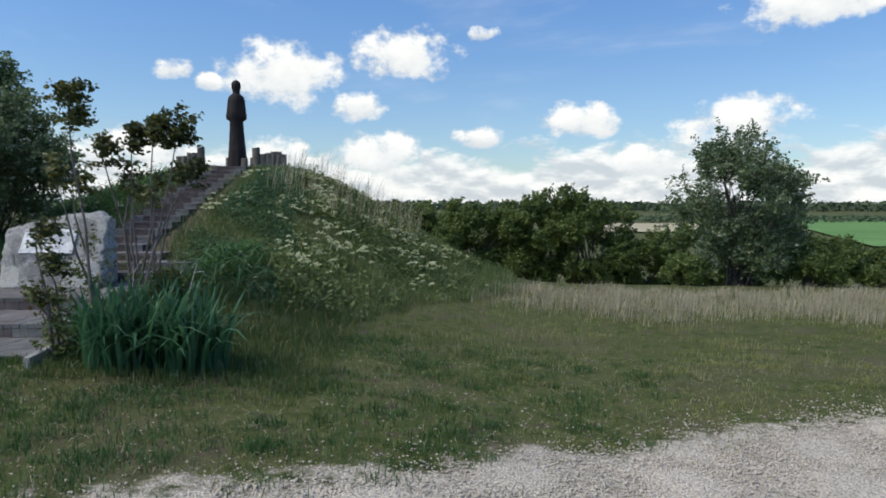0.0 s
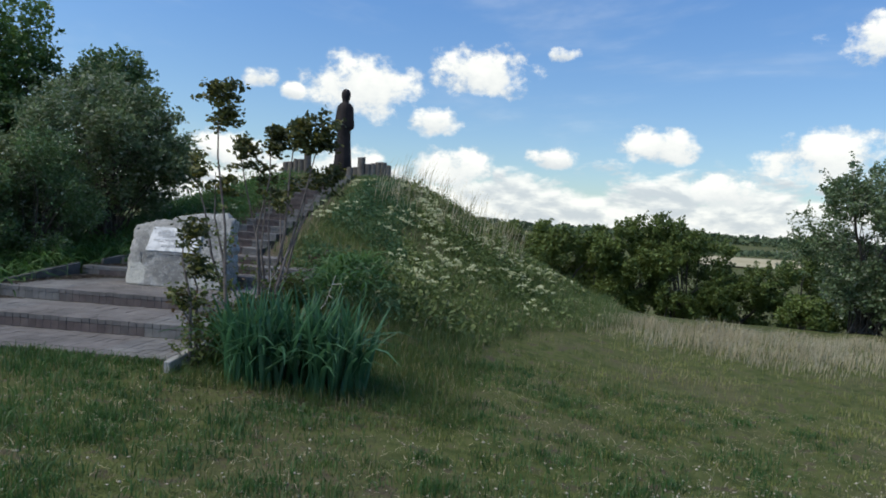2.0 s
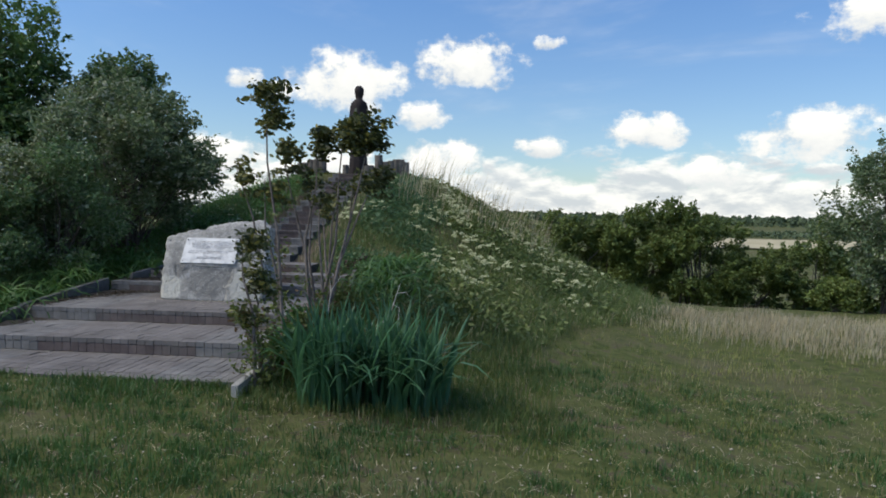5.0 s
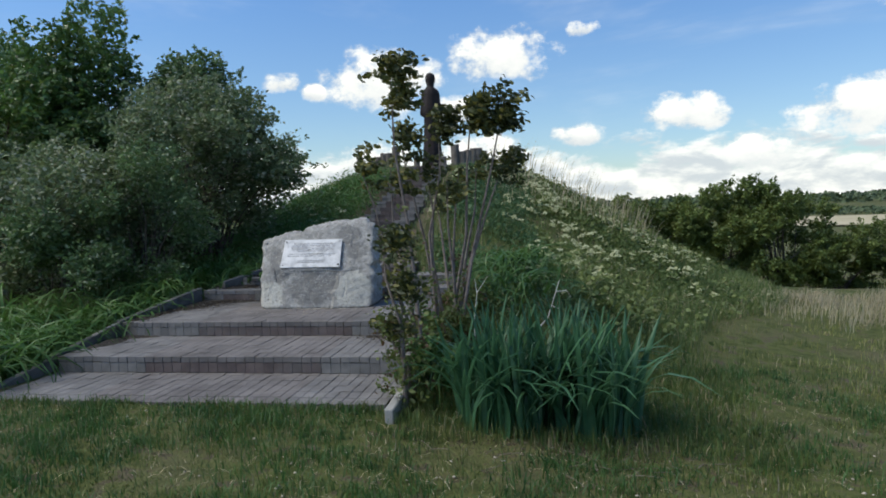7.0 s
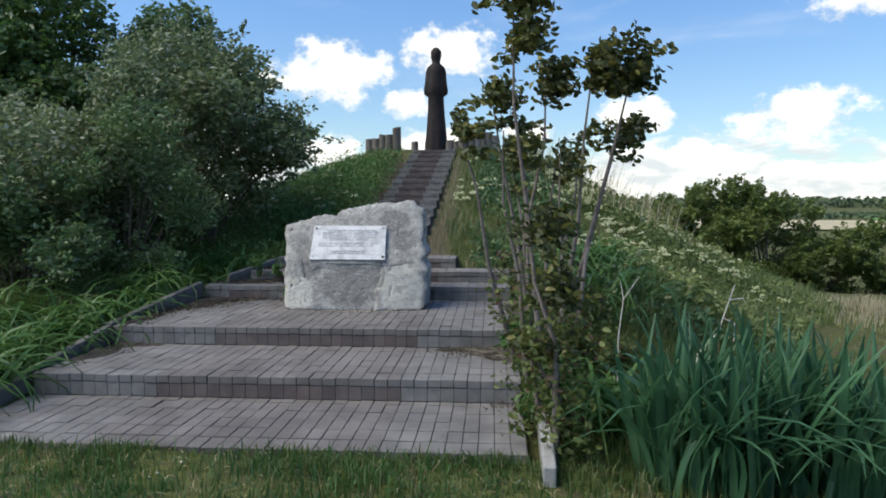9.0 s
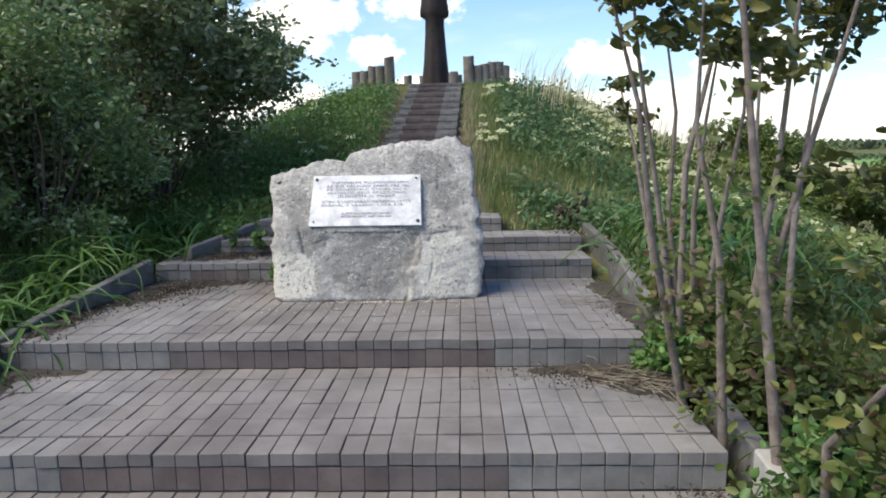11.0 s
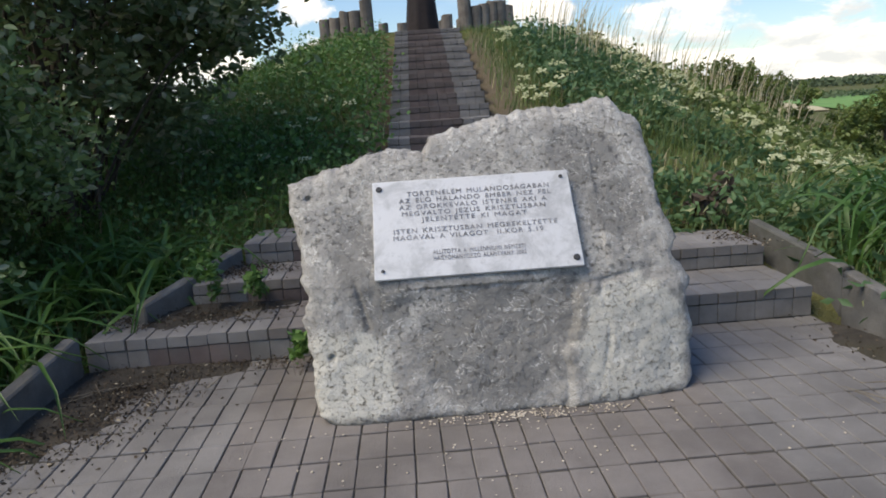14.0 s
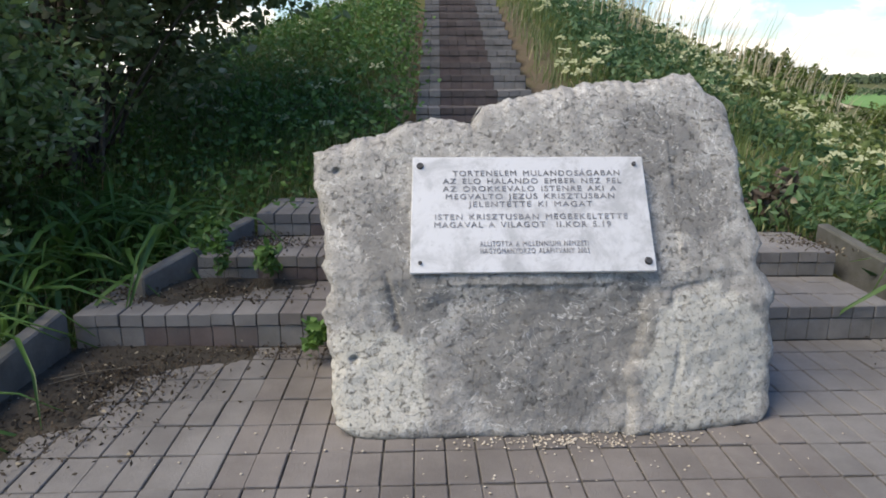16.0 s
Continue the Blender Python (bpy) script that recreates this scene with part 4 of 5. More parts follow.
sapling((-4.08, 8.02), [((-4.24, 7.7, 3.14), 19), ((-4.66, 7.95, 2.34), 6), ((-4.30, 7.85, 2.2), 4)], 55, "tall thin sapling leaning over the steps with a ragged top", low_leaves=14)
sapling((-3.94, 8.95), [((-4.40, 8.66, 2.66), 12), ((-3.95, 8.6, 2.84), 14), ((-4.16, 8.85, 2.3), 3), ((-3.80, 9.0, 2.25), 2), ((-3.62, 9.1, 2.3), 2)], 51, "clump of thin-stemmed young trees with ragged leaf tufts", low_leaves=4)
sapling((-3.84, 8.4), [((-3.58, 8.45, 2.92), 15), ((-3.26, 8.45, 2.88), 16), ((-3.28, 8.9, 2.36), 10), ((-3.85, 8.4, 2.1), 4)], 54, "leaning bunch of bare young stems with leafy tops", low_leaves=7)
shrub("undergrowth", (-3.72, 8.35), 0.26, 0.5, 0.62, 60, 30, 0.042, YELLOWED, "yellow-green leafy undergrowth along the kerb", 61, low=0.0, spread=0.12, stems=4)
shrub("undergrowth", (-4.0, 8.9), 0.16, 0.4, 0.42, 40, 28, 0.038, YELLOWED, "straggly yellowing weeds growing over the kerb", 63, low=0.0, spread=0.1, stems=3)
shrub("undergrowth", (-4.15, 11.75), 0.12, 0.12, 0.32, 12, 16, 0.06, DEBRIS, "brown withered dock plant on the bank", 64, low=0.0, spread=0.12, stems=4)
for wx, wy, wh, ws in ((-7.18, 10.92, 0.27, 65), (-7.0, 10.95, 0.22, 66), (-7.28, 11.2, 0.22, 67), (-6.70, 10.40, 0.2, 68)):
    weed = shrub("weed", (wx, wy), 0.1, 0.08, wh, 12, 14, 0.042, HERB, "small green weed growing on the paved step", ws, "plant", low=0.1, spread=0.035, stems=2)
    weed.location.z = 0.588 if wy < 10.6 else 0.742 if wy < 11.06 else 0.867
shrub("undergrowth", (-3.5, 7.5), 0.35, 0.4, 0.5, 40, 22, 0.06, HERB, "low green weeds between kerb and iris", 62, low=0.0, spread=0.12, stems=4)
sapling((-3.93, 9.33), [((-4.19, 9.66, 2.02), 5)], 52, "single thin sapling beside the kerb", 0.075)
for ux, uy, ur, uh, us in ((-3.9, 8.35, 0.16, 0.42, 75), (-3.86, 9.3, 0.18, 0.5, 76), (-4.12, 8.62, 0.14, 0.34, 77), (-3.95, 7.35, 0.16, 0.4, 78)):
    shrub("undergrowth", (ux, uy), ur, ur * 1.3, uh, 46, 26, 0.05, YELLOWED if us < 77 else HERB, "tangled leafy weeds leaning over the kerb", us, low=0.0, spread=0.12, stems=4)
sapling((-4.02, 6.95), [((-4.17, 6.9, 1.62), 10), ((-4.08, 6.85, 1.25), 8), ((-4.16, 6.8, 0.9), 6)], 53, "short leafy sapling with yellowing leaves by the kerb", 0.07, low_leaves=22)


# ---- grasses, iris, herbs and flowers ----
def kerb_left(y):
    return np.interp(y, [6.9, 8.85, 10.55, 11.1, 11.6], [-7.9, -7.84, -7.72, -7.45, -7.0])


def paved(x, y):
    return ((x > kerb_left(y) - 0.04) & (x < np.where(y > 11.5, -4.8, -3.98)) & (y > 6.8) & (y < 12.0)) | ((x > ST_X0 - 0.02) & (x < ST_X1 + 0.02) & (y > 11.5) & (y < 19.3))


def patch_noise(x, y, s, seed=0.0):
    return np.sin(x * s + 1.7 * np.sin(y * s * 0.7 + seed)) * np.sin(y * s * 1.1 + 1.3 * np.sin(x * s * 0.6 + seed * 2)) * 0.5 + 0.5


def barren(x, y):
    """Where the turf is worn thin: streaks across the slope."""
    u, w = x + 0.35 * np.sin(y * 2.1) + 0.2 * np.sin(x * 5.3 + y), y * 1.9 + 0.4 * np.sin(x * 1.3 + 1.0)
    return patch_noise(u, w, 1.5) * 0.4 + patch_noise(u, w, 3.7, 2.0) * 0.35 + patch_noise(u, w, 8.3, 4.0) * 0.25


def scatter(n, x0, x1, y0, y1, rng, keep=None):
    x, y = rng.uniform(x0, x1, n), rng.uniform(y0, y1, n)
    ok = ~paved(x, y)
    if keep is not None:
        ok &= keep(x, y)
    x, y = x[ok], y[ok]
    return np.stack([x, y, ground_z(x, y) - 0.005], 1)


def gravel_side(x, y):
    return 4.95 + 0.42 * x - y + np.clip((x + 2.0) / 4.0, -1, 0) * 0.9


def mound_h(x, y):
    return ground_z(x, y) - np.interp(x, [-60, -10, -4.6, -2.9, -0.5, 1.5, 6.0, 60.0], [0.2, 0.28, 0.24, 0.14, -0.02, -0.2, -0.27, -0.6])


def stuff(name, v, f, mat, label, category):
    return tagged(array_part(name, v, f, mat), label, category, kind="stuff")


def build_grass():
    rng = np.random.default_rng(5)

    def lawn(x, y):
        g = gravel_side(x, y) + rng.normal(0, 0.35, len(x))
        bare = barren(x, y)
        return (g < 0.05) & (mound_h(x, y) < 0.12) & (bare < rng.uniform(0.26, 0.60, len(x)))

    near = scatter(190000, -11, 7.5, 3.4, 8.6, rng, lawn)
    mid = scatter(75000, -3.5, 12, 8.4, 16.0, rng, lawn)
    h = np.concatenate([0.025 + 0.065 * (patch_noise(near[:, 0], near[:, 1], 3.1) * 0.6 + patch_noise(near[:, 0], near[:, 1], 7.3, 5.0) * 0.4) ** 2, 0.05 + 0.07 * patch_noise(mid[:, 0], mid[:, 1], 1.7)])
    roots = np.concatenate([near, mid])
    right = roots[:, 0] + 1.4 * patch_noise(roots[:, 0], roots[:, 1], 0.9) + rng.normal(0, 1.1, len(roots)) > 0.9
    v, f = blades(roots[~right], h[~right], 0.0055, rng, 0.5)
    stuff("lawn_grass", v, f, GRASS, "short patchy green lawn grass with dry blades", "grass")
    v, f = blades(roots[right], h[right], 0.0055, rng, 0.5)
    stuff("meadow_grass", v, f, MEADOW, "yellowish green meadow grass beside the gravel road", "grass")
    # denser darker tufts standing out of the thin turf
    hubs = scatter(3800, -10.5, 5.0, 3.6, 9.0, rng, lambda x, y: (x < rng.normal(-0.4, 2.2, len(x))) & (gravel_side(x, y) < rng.normal(0.1, 0.35, len(x))) & (mound_h(x, y) < 0.15) & (patch_noise(x, y, 1.9, 3.0) > rng.uniform(0.05, 0.8, len(x))))
    size = rng.uniform(0.05, 0.17, len(hubs))
    tuft = np.repeat(hubs, 46, axis=0)
    wide = np.repeat(size, 46)
    tuft[:, 0] += rng.normal(0, 1, len(tuft)) * wide
    tuft[:, 1] += rng.normal(0, 1, len(tuft)) * wide * 0.8
    keep = ~paved(tuft[:, 0], tuft[:, 1]) & (tuft[:, 1] > 3.2)
    tuft, wide = tuft[keep], wide[keep]
    tuft[:, 2] = ground_z(tuft[:, 0], tuft[:, 1]) - 0.005
    v, f = blades(tuft, 0.04 + 0.5 * wide, 0.007, rng, 0.75)
    stuff("grass_tufts", v, f, TUFT, "darker green tufts of grass and weeds in the lawn", "grass")
    # withered blades lying flat
    hay = scatter(16000, -10.0, 5.5, 3.5, 8.8, rng, lambda x, y: (gravel_side(x, y) < 0.1) & (mound_h(x, y) < 0.2) & (barren(x, y) > rng.uniform(0.25, 0.8, len(x))))
    hay[:, 2] += 0.012
    v, f = blades(hay, 0.05, 0.005, rng, 2.2)
    v[:, 2] = np.minimum(v[:, 2], np.repeat(hay[:, 2], 5) + 0.02)
    stuff("withered_grass", v, f, STRAW, "short withered straw lying on the bare turf", "grass")
    edge = scatter(12000, -8.2, -4.0, 6.0, 6.83, rng, lambda x, y: (y > 6.83 - rng.uniform(0, 0.8, len(x)) ** 2) & (patch_noise(x, y, 4.3, 1.0) > rng.uniform(0, 0.75, len(x))))
    edge2 = scatter(16000, -4.0, -1.2, 6.2, 11.5, rng)
    v, f = blades(np.concatenate([edge, edge2]), np.concatenate([0.03 + 0.085 * patch_noise(edge[:, 0], edge[:, 1], 5.0, 2.0), np.full(len(edge2), 0.15)]), 0.006, rng, 0.5)
    stuff("edge_grass", v, f, GRASS, "longer green grass along the paving edge", "grass")
    wild = scatter(110000, -13, 1.8, 9.0, 22.5, rng, lambda x, y: (mound_h(x, y) > 0.06) & (y < 21) & (np.abs(x + 5.75) > rng.uniform(0.4, 0.95, len(x))))
    v, f = blades(wild, (0.17 + 0.13 * patch_noise(wild[:, 0], wild[:, 1], 1.9)) * np.clip(np.hypot(wild[:, 0] - TOP[0], wild[:, 1] - TOP[1] + 0.2) / 3.2, 0.3, 1.0), 0.008, rng, 0.55, (0.15, 0))
    stuff("mound_grass", v, f, WILD, "tangled wild grass covering the mound", "grass")
    straw = scatter(46000, 0.5, 16, 10.2, 15.8, rng, lambda x, y: (y - 0.4 * np.sin(x * 1.3) - 0.08 * (6 - x) > 11.3 + np.abs(rng.normal(0, 1.9, len(x)))) & (mound_h(x, y) < 0.12))
    straw = straw[(straw[:, 0] - 0.4) / 3.0 > rng.uniform(0, 1, len(straw)) ** 1.5]
    v, f = blades(straw, 0.10 + 0.24 * patch_noise(straw[:, 0], straw[:, 1], 2.6, 1.0), 0.008, rng, 0.4, (0.12, 0))
    stuff("dry_grass", v, f, STRAW, "band of tall straw-coloured dry grass before the hedge", "grass")
    stalks = scatter(420, -4.2, -0.6, 15.5, 19.0, rng, lambda x, y: mound_h(x, y) > 0.5)
    v, f = blades(stalks, 0.85, 0.010, rng, 0.15, (0.2, 0))
    stuff("dry_stalks", v, f, STRAW, "thin tall dry stalks on the mound shoulder", "grass")


build_grass()


def build_umbels():
    """White flower heads on short stalks, in drifts over the sunny face of the mound."""
    rng = np.random.default_rng(6)
    hubs = scatter(430, -4.9, 1.0, 11.4, 18.0, rng, lambda x, y: (mound_h(x, y) > rng.uniform(0.1, 1.1, len(x))) & (patch_noise(x, y, 1.6, 4.0) > rng.uniform(0.3, 0.8, len(x))) & (x + 4.3 > rng.uniform(-0.4, 2.2, len(x))))
    near = scatter(20, -4.9, -2.9, 13.5, 17.8, rng, lambda x, y: patch_noise(x, y, 2.2, 3.0) > 0.66)
    hubs = np.repeat(np.concatenate([hubs, near]), 7, axis=0)
    px, py = hubs[:, 0] + rng.normal(0, 0.13, len(hubs)), hubs[:, 1] + rng.normal(0, 0.13, len(hubs))
    pos = np.stack([px, py, ground_z(px, py)], 1)
    pos = pos[~paved(px, py)]
    left = scatter(16, -7.9, -6.3, 12.5, 18.0, rng, lambda x, y: mound_h(x, y) > 0.3)
    pos = np.concatenate([pos, left])
    heads = pos + np.stack([rng.normal(0, 0.03, len(pos)), rng.normal(0, 0.03, len(pos)), rng.uniform(0.12, 0.26, len(pos))], 1)
    k = 13
    c = np.repeat(heads, k, axis=0)
    a, r = rng.uniform(0, 2 * np.pi, len(c)), np.sqrt(rng.uniform(0, 1, len(c))) * 0.06
    c = c + np.stack([np.cos(a) * r, np.sin(a) * r, rng.normal(0, 0.012, len(c)) - r * 0.35], 1)
    s = 0.0105
    q = np.array([[-s, -s, -0.008], [s, -s, -0.004], [s, s, 0.008], [-s, s, 0.006]])
    v = (c[:, None, :] + q[None]).reshape(-1, 3)
    i = np.arange(len(c))[:, None] * 4
    stuff("white_flowers", v, np.concatenate([i + np.array([[0, 1, 2]]), i + np.array([[0, 2, 3]])]), FLOWER, "drifts of small white umbel flowers on the mound", "flowers")
    v, f = blades(pos, heads[:, 2] - pos[:, 2], 0.006, rng, 0.02)
    stuff("flower_stalks", v, f, HERB, "thin green stalks under the white flowers", "flowers")
    body = np.repeat(scatter(8000, -4.6, 0.9, 9.2, 18.2, rng, lambda x, y: (mound_h(x, y) > rng.uniform(0.05, 0.55, len(x))) & (np.hypot(x - TOP[0], y - TOP[1]) > 1.9) & (patch_noise(x, y, 1.3, 1.0) > 0.3)), 9, axis=0)
    body = body + np.abs(rng.normal(0, 0.09, body.shape)) * np.array([0, 0, 1.3]) + rng.normal(0, 0.09, body.shape) * np.array([1, 1, 0])
    near_bank = body[:, 0] + 0.12 * (body[:, 1] - 14) < -3.3 + 0.6 * patch_noise(body[:, 0], body[:, 1], 2.0)
    v, f = leaves(body[near_bank], 0.08, 0.035, rng, -0.4)
    stuff("bank_herbs", v, f, leafy("herb_blue_green", (0.040, 0.098, 0.040), (0.115, 0.205, 0.082), (0.26, 0.28, 0.14), 0.05, 0.6, 0.25, 0.8), "blue-green leafy herbs on the bank beside the stair", "herbs")
    v, f = leaves(body[~near_bank], 0.085, 0.048, rng, 0.0)
    stuff("mound_herbs", v, f, leafy("herb_olive", (0.058, 0.102, 0.026), (0.195, 0.238, 0.070), (0.34, 0.34, 0.17), 0.08, 0.6, 0.25, 0.6), "low olive-green leafy herbs on the mound face", "herbs")
    dark = np.repeat(scatter(2300, -9.5, -6.3, 11.0, 17.2, rng, lambda x, y: mound_h(x, y) > 0.2), 10, axis=0)
    dark = dark + np.abs(rng.normal(0, 0.1, dark.shape)) * np.array([0, 0, 1.4]) + rng.normal(0, 0.1, dark.shape) * np.array([1, 1, 0])
    v, f = leaves(dark, 0.055, 0.034, rng, 0.0)
    stuff("mound_herbs", v, f, HERB, "dark green leafy herbs on the shaded side of the mound", "herbs")


build_umbels()


def strap(length, width, bend, mat, name):
    """One long leaf that rises and arches over, with a folded midrib."""
    n = 7
    vs, fs = [], []
    for i in range(n + 1):
        t = i / n
        ang = bend * t * t
        z = length * (t * math.cos(ang * 0.6))
        y = length * t * math.sin(ang * 0.6)
        w = width * (0.75 + 0.6 * t - 1.3 * t ** 3) if i < n else 0.001
        vs += [(-w / 2, y, z), (0, y - width * 0.18, z - 0.002), (w / 2, y, z)]
    for i in range(n):
        a = i * 3
        fs += [(a, a + 1, a + 4, a + 3), (a + 1, a + 2, a + 5, a + 4)]
    return mesh_from(name, vs, fs, mat, True)


def leaf_clump(name, spots, meshes, label, category, rng, tilt=12.0, group="", wind=0.0):
    cx, cy = float(np.mean([p[0] for p in spots])), float(np.mean([p[1] for p in spots]))
    root = thing(name, (cx, cy, float(ground_z(cx, cy))), label, category, group)
    for x, y in spots:
        ob = new("leaf", meshes[rng.integers(len(meshes))])
        ob.parent = root
        s = rng.uniform(0.75, 1.15)
        ob.matrix_basis = pose(x - cx, y - cy, float(ground_z(x, y)) - root.location.z - 0.02, rng.normal(0, tilt), rng.normal(wind, tilt), rng.uniform(0, 360)) @ Matrix.Diagonal((s, s, s, 1))
    return root


def build_iris():
    rng = np.random.default_rng(9)
    kinds = [strap(l, w, b, REED, "leaf") for l, w, b in ((0.84, 0.050, 0.35), (0.78, 0.046, 0.6), (0.88, 0.052, 0.2), (0.72, 0.046, 0.9), (0.78, 0.044, 1.6), (0.62, 0.042, 0.3))]
    for cx, cy, rx, ry, n in ((-3.18, 6.72, 0.38, 0.38, 295), (-2.6, 6.8, 0.38, 0.38, 290)):
        a, r = rng.uniform(0, 2 * np.pi, n), np.sqrt(rng.uniform(0, 1, n))
        leaf_clump("iris_clump", list(zip(cx + rx * r * np.cos(a), cy + ry * r * np.sin(a))), kinds, "dense clump of tall blue-green sword-shaped iris leaves", "plant", rng, 6.5, "iris clumps on the lawn", 3.0)


build_iris()


def build_lilies():
    rng = np.random.default_rng(10)
    kinds = [strap(l, w, b, LILY, "leaf") for l, w, b in ((0.6, 0.03, 2.4), (0.55, 0.028, 2.0), (0.66, 0.032, 2.8), (0.46, 0.026, 1.4))]
    for cx, cy, n, sx, sy in ((-8.2, 8.8, 240, 0.26, 0.5), (-8.3, 7.75, 230, 0.3, 0.45), (-9.1, 9.0, 150, 0.4, 0.4), (-8.15, 10.35, 140, 0.25, 0.4), (-7.85, 11.35, 120, 0.25, 0.3), (-9.0, 8.0, 90, 0.3, 0.4), (-8.02, 7.35, 130, 0.12, 0.5), (-8.0, 9.5, 130, 0.1, 0.5), (-3.4, 10.75, 230, 0.36, 0.45), (-3.2, 9.8, 90, 0.35, 0.35), (-3.6, 7.6, 60, 0.2, 0.3)):
        spots = list(zip(rng.normal(cx, sx * 0.7, n), rng.normal(cy, sy * 0.7, n)))
        spots = [p for p in spots if not kerb_left(p[1]) - 0.05 < p[0] < -3.95]
        leaf_clump("daylily_clump", spots, kinds, "arching bright green strap-leaved daylily clump beside the kerb", "plant", rng, 16.0, "daylilies along the kerbs")


build_lilies()


def heap(name, x0, x1, y0, y1, z, high, blobs, label, seed):
    """A thin uneven drift of soil lying on the paving."""
    nx, ny = max(8, round((x1 - x0) / 0.022)), max(8, round((y1 - y0) / 0.022))
    gx, gy = np.meshgrid(np.linspace(x0, x1, nx), np.linspace(y0, y1, ny))
    hgt = np.zeros_like(gx)
    for bx, by, sx, sy, k in blobs:
        hgt += k * np.exp(-(((gx - bx) / sx) ** 2 + ((gy - by) / sy) ** 2))
    rough = np.array([noise.noise(Vector((a * 7, b * 7, seed))) * 0.45 + noise.noise(Vector((a * 23, b * 23, seed))) * 0.3 for a, b in zip(gx.ravel(), gy.ravel())]).reshape(gx.shape)
    top = np.maximum((hgt + rough * 0.55 - 0.42) * high, -0.008)
    i = (np.arange(ny - 1)[:, None] * nx + np.arange(nx - 1)[None, :]).ravel()
    f = np.stack([i, i + 1, i + nx + 1, i + nx], 1)
    ok = (top.ravel()[f] > -0.0079).any(axis=1)
    f = f[ok]
    used, back = np.unique(f, return_inverse=True)
    v = np.stack([gx, gy, z + top], 2).reshape(-1, 3)[used]
    tagged(array_part(name, v, back.reshape(f.shape), SOIL, smooth=True), label, "soil", kind="stuff")


heap("soil_drift", -7.76, -6.75, 8.95, 10.58, 0.592, 0.03, [(-7.72, 9.3, 0.10, 0.5, 1.0), (-7.66, 10.2, 0.28, 0.35, 1.1), (-7.3, 10.55, 0.45, 0.14, 1.0)], "dark soil and rotted leaves drifted into the platform corner", 1.0)
heap("soil_drift", -7.5, -6.75, 10.66, 11.05, 0.747, 0.03, [(-7.4, 10.95, 0.35, 0.16, 1.1), (-7.0, 11.04, 0.3, 0.08, 0.9)], "dark soil lying on the paved step behind the stone", 2.0)
heap("soil_drift", -4.95, -4.1, 8.3, 8.83, 0.432, 0.05, [(-4.2, 8.62, 0.28, 0.2, 1.2), (-4.6, 8.78, 0.26, 0.07, 0.9), (-4.1, 8.35, 0.12, 0.2, 1.0)], "dark soil and rotten stems heaped at the end of the step", 3.0)
heap("soil_drift", -4.55, -4.1, 9.0, 10.5, 0.592, 0.03, [(-4.1, 9.5, 0.12, 0.6, 1.1), (-4.15, 10.2, 0.1, 0.2, 0.9)], "dark soil along the foot of the kerb", 4.0)
heap("soil_drift", -7.78, -7.2, 7.9, 8.83, 0.432, 0.03, [(-7.72, 8.5, 0.16, 0.35, 1.0), (-7.5, 8.8, 0.25, 0.06, 0.8)], "dark soil washed over the end of the second terrace", 5.0)


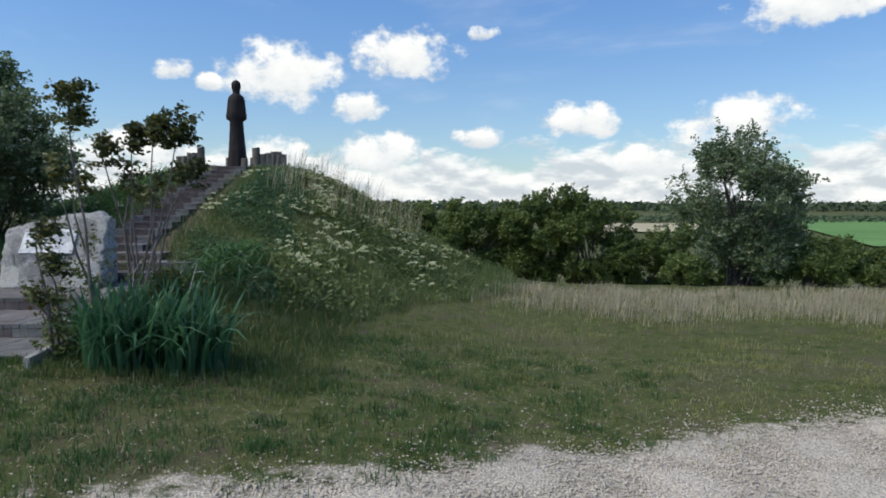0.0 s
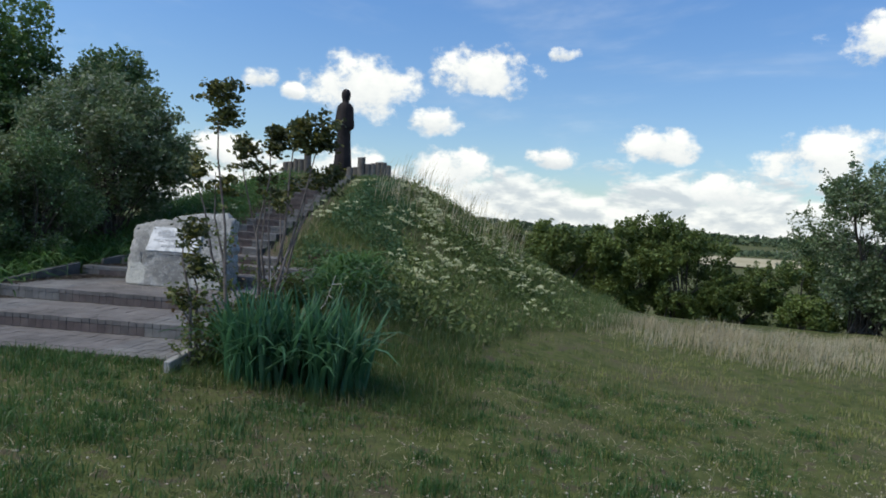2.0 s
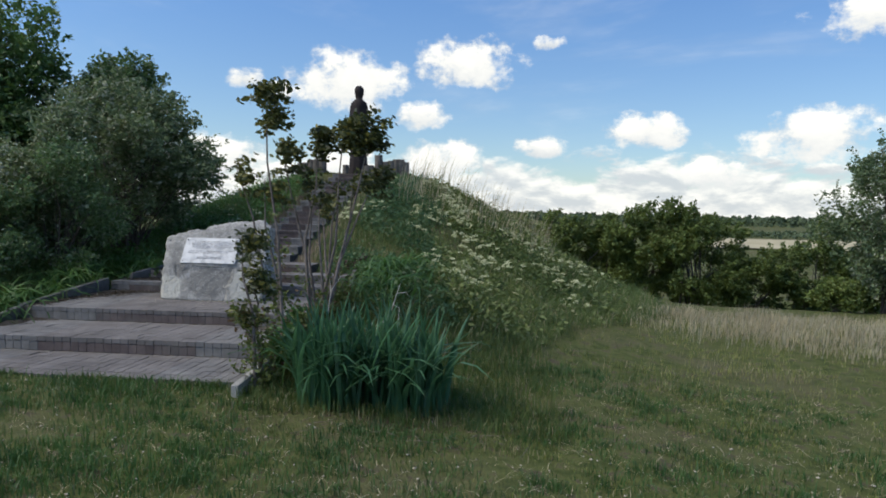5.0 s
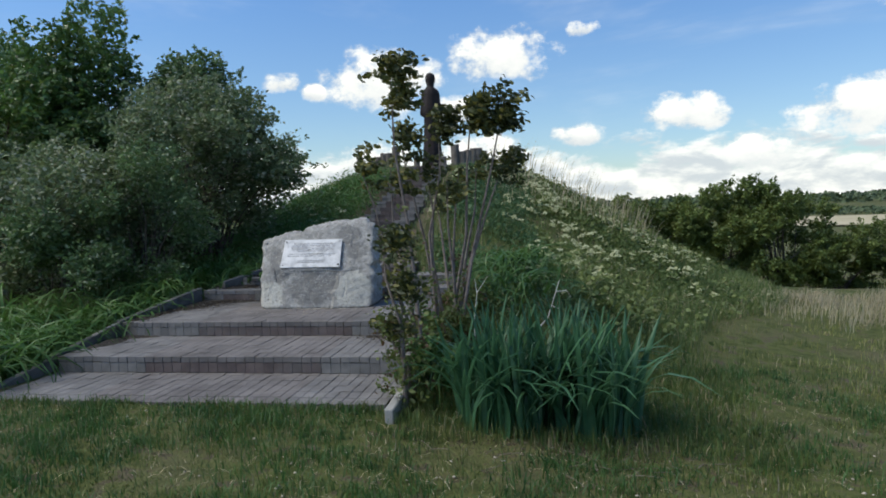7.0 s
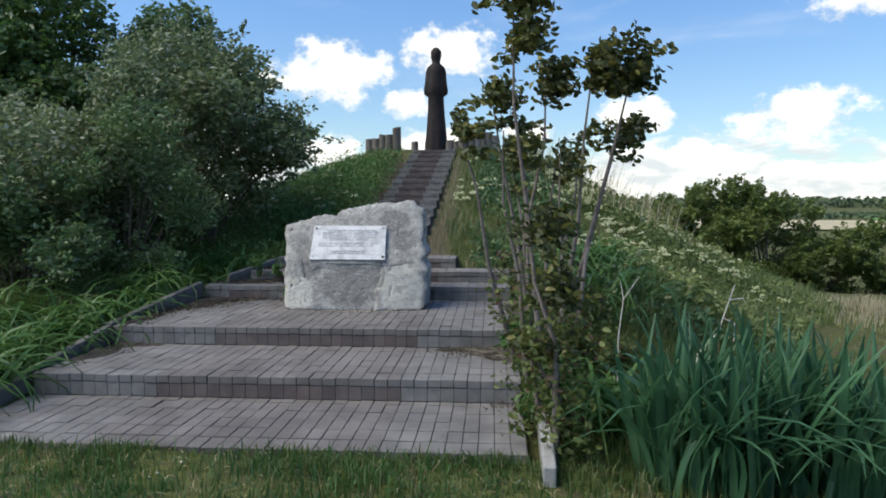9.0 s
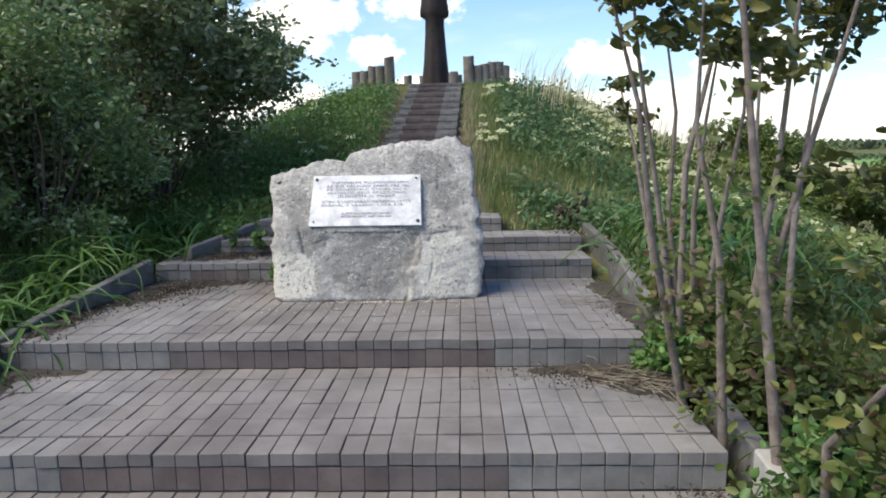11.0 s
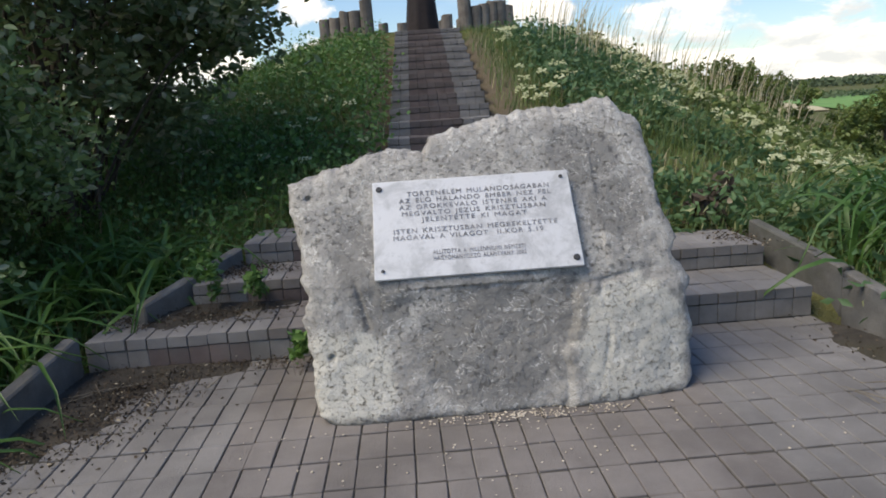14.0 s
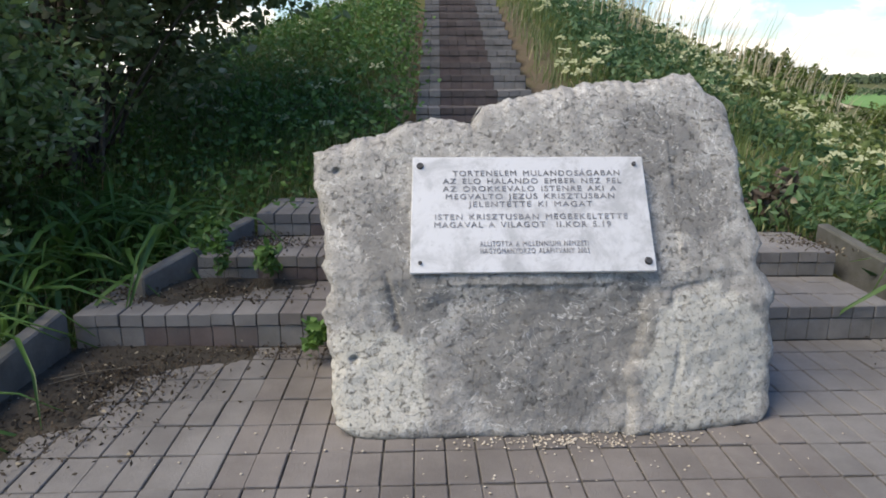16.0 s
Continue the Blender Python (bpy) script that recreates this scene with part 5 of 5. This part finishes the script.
def build_litter():
    """Dead stems and leaves heaped in the corners, and loose gravel."""
    rng = np.random.default_rng(14)
    spots = []
    for cx, cy, sx, sy, n, z in ((-4.4, 8.68, 0.26, 0.09, 1300, 0.435), (-4.2, 9.7, 0.1, 0.45, 260, 0.595), (-7.45, 10.3, 0.18, 0.14, 1500, 0.595), (-7.2, 10.52, 0.42, 0.04, 800, 0.595), (-7.3, 10.9, 0.25, 0.1, 1300, 0.75), (-7.1, 11.3, 0.16, 0.1, 700, 0.875), (-7.6, 8.65, 0.12, 0.12, 200, 0.435), (-4.3, 7.7, 0.1, 0.08, 160, 0.275), (-7.65, 9.5, 0.07, 0.5, 1100, 0.595), (-7.45, 10.0, 0.16, 0.22, 700, 0.595), (-4.25, 11.2, 0.08, 0.12, 200, 0.875)):
        p = np.stack([rng.normal(cx, sx, n), rng.normal(cy, sy, n), z + np.abs(rng.normal(0, 0.012, n))], 1)
        spots.append(p[(p[:, 0] > -7.8) & (p[:, 0] < -4.06) & ((p[:, 2] < 0.7) | (p[:, 1] > 10.62)) & ((p[:, 2] > 0.56) | (p[:, 1] < 8.84))])
    bx, by = rng.normal(-2.85, 0.55, 900), rng.normal(6.2, 0.13, 900)
    spots.append(np.stack([bx, by, ground_z(bx, by) + np.abs(rng.normal(0.01, 0.012, 900))], 1))
    p = np.concatenate(spots)
    v, f = leaves(p, 0.019, 0.009, rng, 0.0)
    v[:, 2] = np.maximum(v[:, 2], np.repeat(p[:, 2], 4) - 0.012)
    stuff("leaf_litter", v, f, DEBRIS, "brown dead leaves and stems gathered in the step corners", "litter")
    twigs = []
    for cx, cy, z, n in ((-4.25, 8.55, 0.46, 120), (-4.3, 9.6, 0.605, 14), (-7.4, 10.3, 0.605, 6), (-2.9, 6.0, 0.19, 26)):
        for _ in range(n):
            a, l = rng.uniform(0, math.pi), rng.uniform(0.08, 0.3)
            x, y = rng.normal(cx, 0.15), rng.normal(cy, 0.1)
            if cx > -4.0:
                x, y = rng.normal(cx, 0.6), rng.normal(cy, 0.12)
                z = float(ground_z(x, y)) + 0.02
            elif not -7.7 < x < -4.12:
                continue
            d = Vector((math.cos(a) * l / 2, math.sin(a) * l / 2, rng.normal(0, 0.008)))
            q = Vector((x, y, z + rng.uniform(0, 0.02)))
            twigs.append(tube([q - d, q + Vector((rng.normal(0, 0.008), 0, 0.006)), q + d], [0.0026, 0.0024, 0.0013], 5))
    v, f = merge(twigs)
    stuff("dry_stems", v, f, OLD_STEM, "broken pale dry stems lying about", "litter")
    n = 22000
    x = rng.uniform(-5, 7, n)
    y = 4.95 + 0.42 * x + np.clip((x + 2.0) / 4.0, -1, 0) * 0.9 - rng.normal(0.78, 0.45, n)
    ok = (y > 2.8) & (y < 8) & (x > rng.uniform(-6, 1, n))
    far = scatter(4200, -9.0, 6.5, 3.4, 6.7, rng, lambda a, b: (barren(a, b) > rng.uniform(0.1, 0.9, len(a))) & (4.95 + 0.42 * a - b > rng.normal(-1.1, 0.8, len(a)) + np.minimum(0, a + 2) * 0.5))
    x, y = np.concatenate([x[ok], far[:, 0]]), np.concatenate([y[ok], far[:, 1]])
    n = len(x)
    c = np.stack([x, y, ground_z(x, y) + 0.006], 1)
    s = rng.uniform(0.005, 0.017, (n, 1, 1)) * rng.uniform(0.6, 1.2, (n, 1, 3)) * np.array([1, 1, 0.6])
    q = np.array([[1, 0, 0], [0, 1, 0], [-1, 0, 0], [0, -1, 0], [0, 0, 1], [0, 0, -1.0]])
    v = (c[:, None, :] + q[None] * s + rng.normal(0, 0.002, (n, 6, 3))).reshape(-1, 3)
    tri = np.array([[0, 1, 4], [1, 2, 4], [2, 3, 4], [3, 0, 4], [1, 0, 5], [2, 1, 5], [3, 2, 5], [0, 3, 5]])
    stuff("gravel", v, (np.arange(n)[:, None, None] * 6 + tri[None]).reshape(-1, 3), PEBBLE, "loose pale limestone gravel along the road edge", "gravel")
    n = 150
    x, y = rng.normal(-5.9, 0.55, n), rng.normal(9.62, 0.2, n)
    near = rng.normal(-5.75, 0.2, 260), rng.normal(9.79, 0.025, 260)
    x, y = np.concatenate([x, near[0]]), np.concatenate([y, near[1]])
    n = len(x)
    c = np.stack([x, y, np.full(n, 0.593)], 1)
    s = rng.uniform(0.002, 0.007, (n, 1, 1)) * np.array([1, 1, 0.6])
    v = (c[:, None, :] + q[None] * s).reshape(-1, 3)
    stuff("stone_chips", v, (np.arange(n)[:, None, None] * 6 + tri[None]).reshape(-1, 3), PEBBLE, "white crumbs of limestone fallen before the stone", "rubble")


build_litter()


def dead_branch(points, forks, r):
    """A bleached dead stick with a fork or two."""
    pieces = [tube(points, list(np.linspace(r, r * 0.4, len(points))), 6)] + [tube(f, list(np.linspace(r * 0.7, r * 0.3, len(f))), 5) for f in forks]
    v, f = merge(pieces)
    ob = array_part("dead_branch", v, f, stony("bleached_wood", (0.36, 0.34, 0.30), (0.58, 0.55, 0.49), 20.0), smooth=True)
    return tagged(ob, "bleached dead branch sticking out of the weeds", "branch", "dead branches on the bank")


g0 = float(ground_z(-3.05, 7.55))
dead_branch([(-3.12, 7.55, g0), (-3.0, 7.6, 0.69), (-2.88, 7.6, 0.83), (-2.78, 7.6, 1.15)], [[(-2.85, 7.6, 0.93), (-2.78, 7.58, 0.9), (-2.79, 7.56, 0.78)], [(-2.81, 7.6, 1.05), (-2.72, 7.62, 1.06), (-2.68, 7.6, 1.0)]], 0.009)
dead_branch([(-3.53, 7.6, float(ground_z(-3.53, 7.6))), (-3.53, 7.6, 0.78), (-3.5, 7.6, 1.05), (-3.4, 7.6, 1.2)], [[(-3.5, 7.6, 1.05), (-3.51, 7.61, 1.12), (-3.52, 7.62, 1.17)]], 0.006)


# ---- distance ----
def build_far():
    rng = np.random.default_rng(20)

    def sheet(name, pts, mat, label):
        v = [(x, y, float(ground_z(x, y)) + 0.25) for x, y in pts]
        ob = array_part(name, v, [(0, 1, 2, 3)], mat)
        tagged(ob, label, "field", kind="structure")

    sheet("field_1", [(26, 110), (60, 110), (90, 168), (40, 168)], field_material("stubble", (0.36, 0.31, 0.19), (0.48, 0.42, 0.28)), "pale tan stubble field beyond the hedge")
    sheet("field_2", [(46, 72), (160, 72), (340, 240), (115, 240)], field_material("crop", (0.10, 0.20, 0.06), (0.16, 0.28, 0.09)), "bright green crop field in the distance")
    for name, y0, y1, x0, x1, n, h, s in (("far_scrub", 180, 240, -80, 220, 7000, 1.6, 0.9), ("far_woods", 520, 700, -500, 900, 16000, 9.0, 3.2)):
        x = rng.uniform(x0, x1, n)
        y = rng.uniform(y0, y1, n)
        crest = h * (0.45 + 0.55 * patch_noise(x, y * 0.2, 0.9 / s))
        z = ground_z(x, y) + crest * np.sqrt(rng.uniform(0, 1, n))
        v, f = leaves(np.stack([x, y, z], 1), s * 1.4, s, rng)
        stuff(name, v, f, FAR_TREE_HAZED, "line of low woods on the horizon" if s > 1 else "scrubby green trees across the fields", "trees")


build_far()
build_steps()
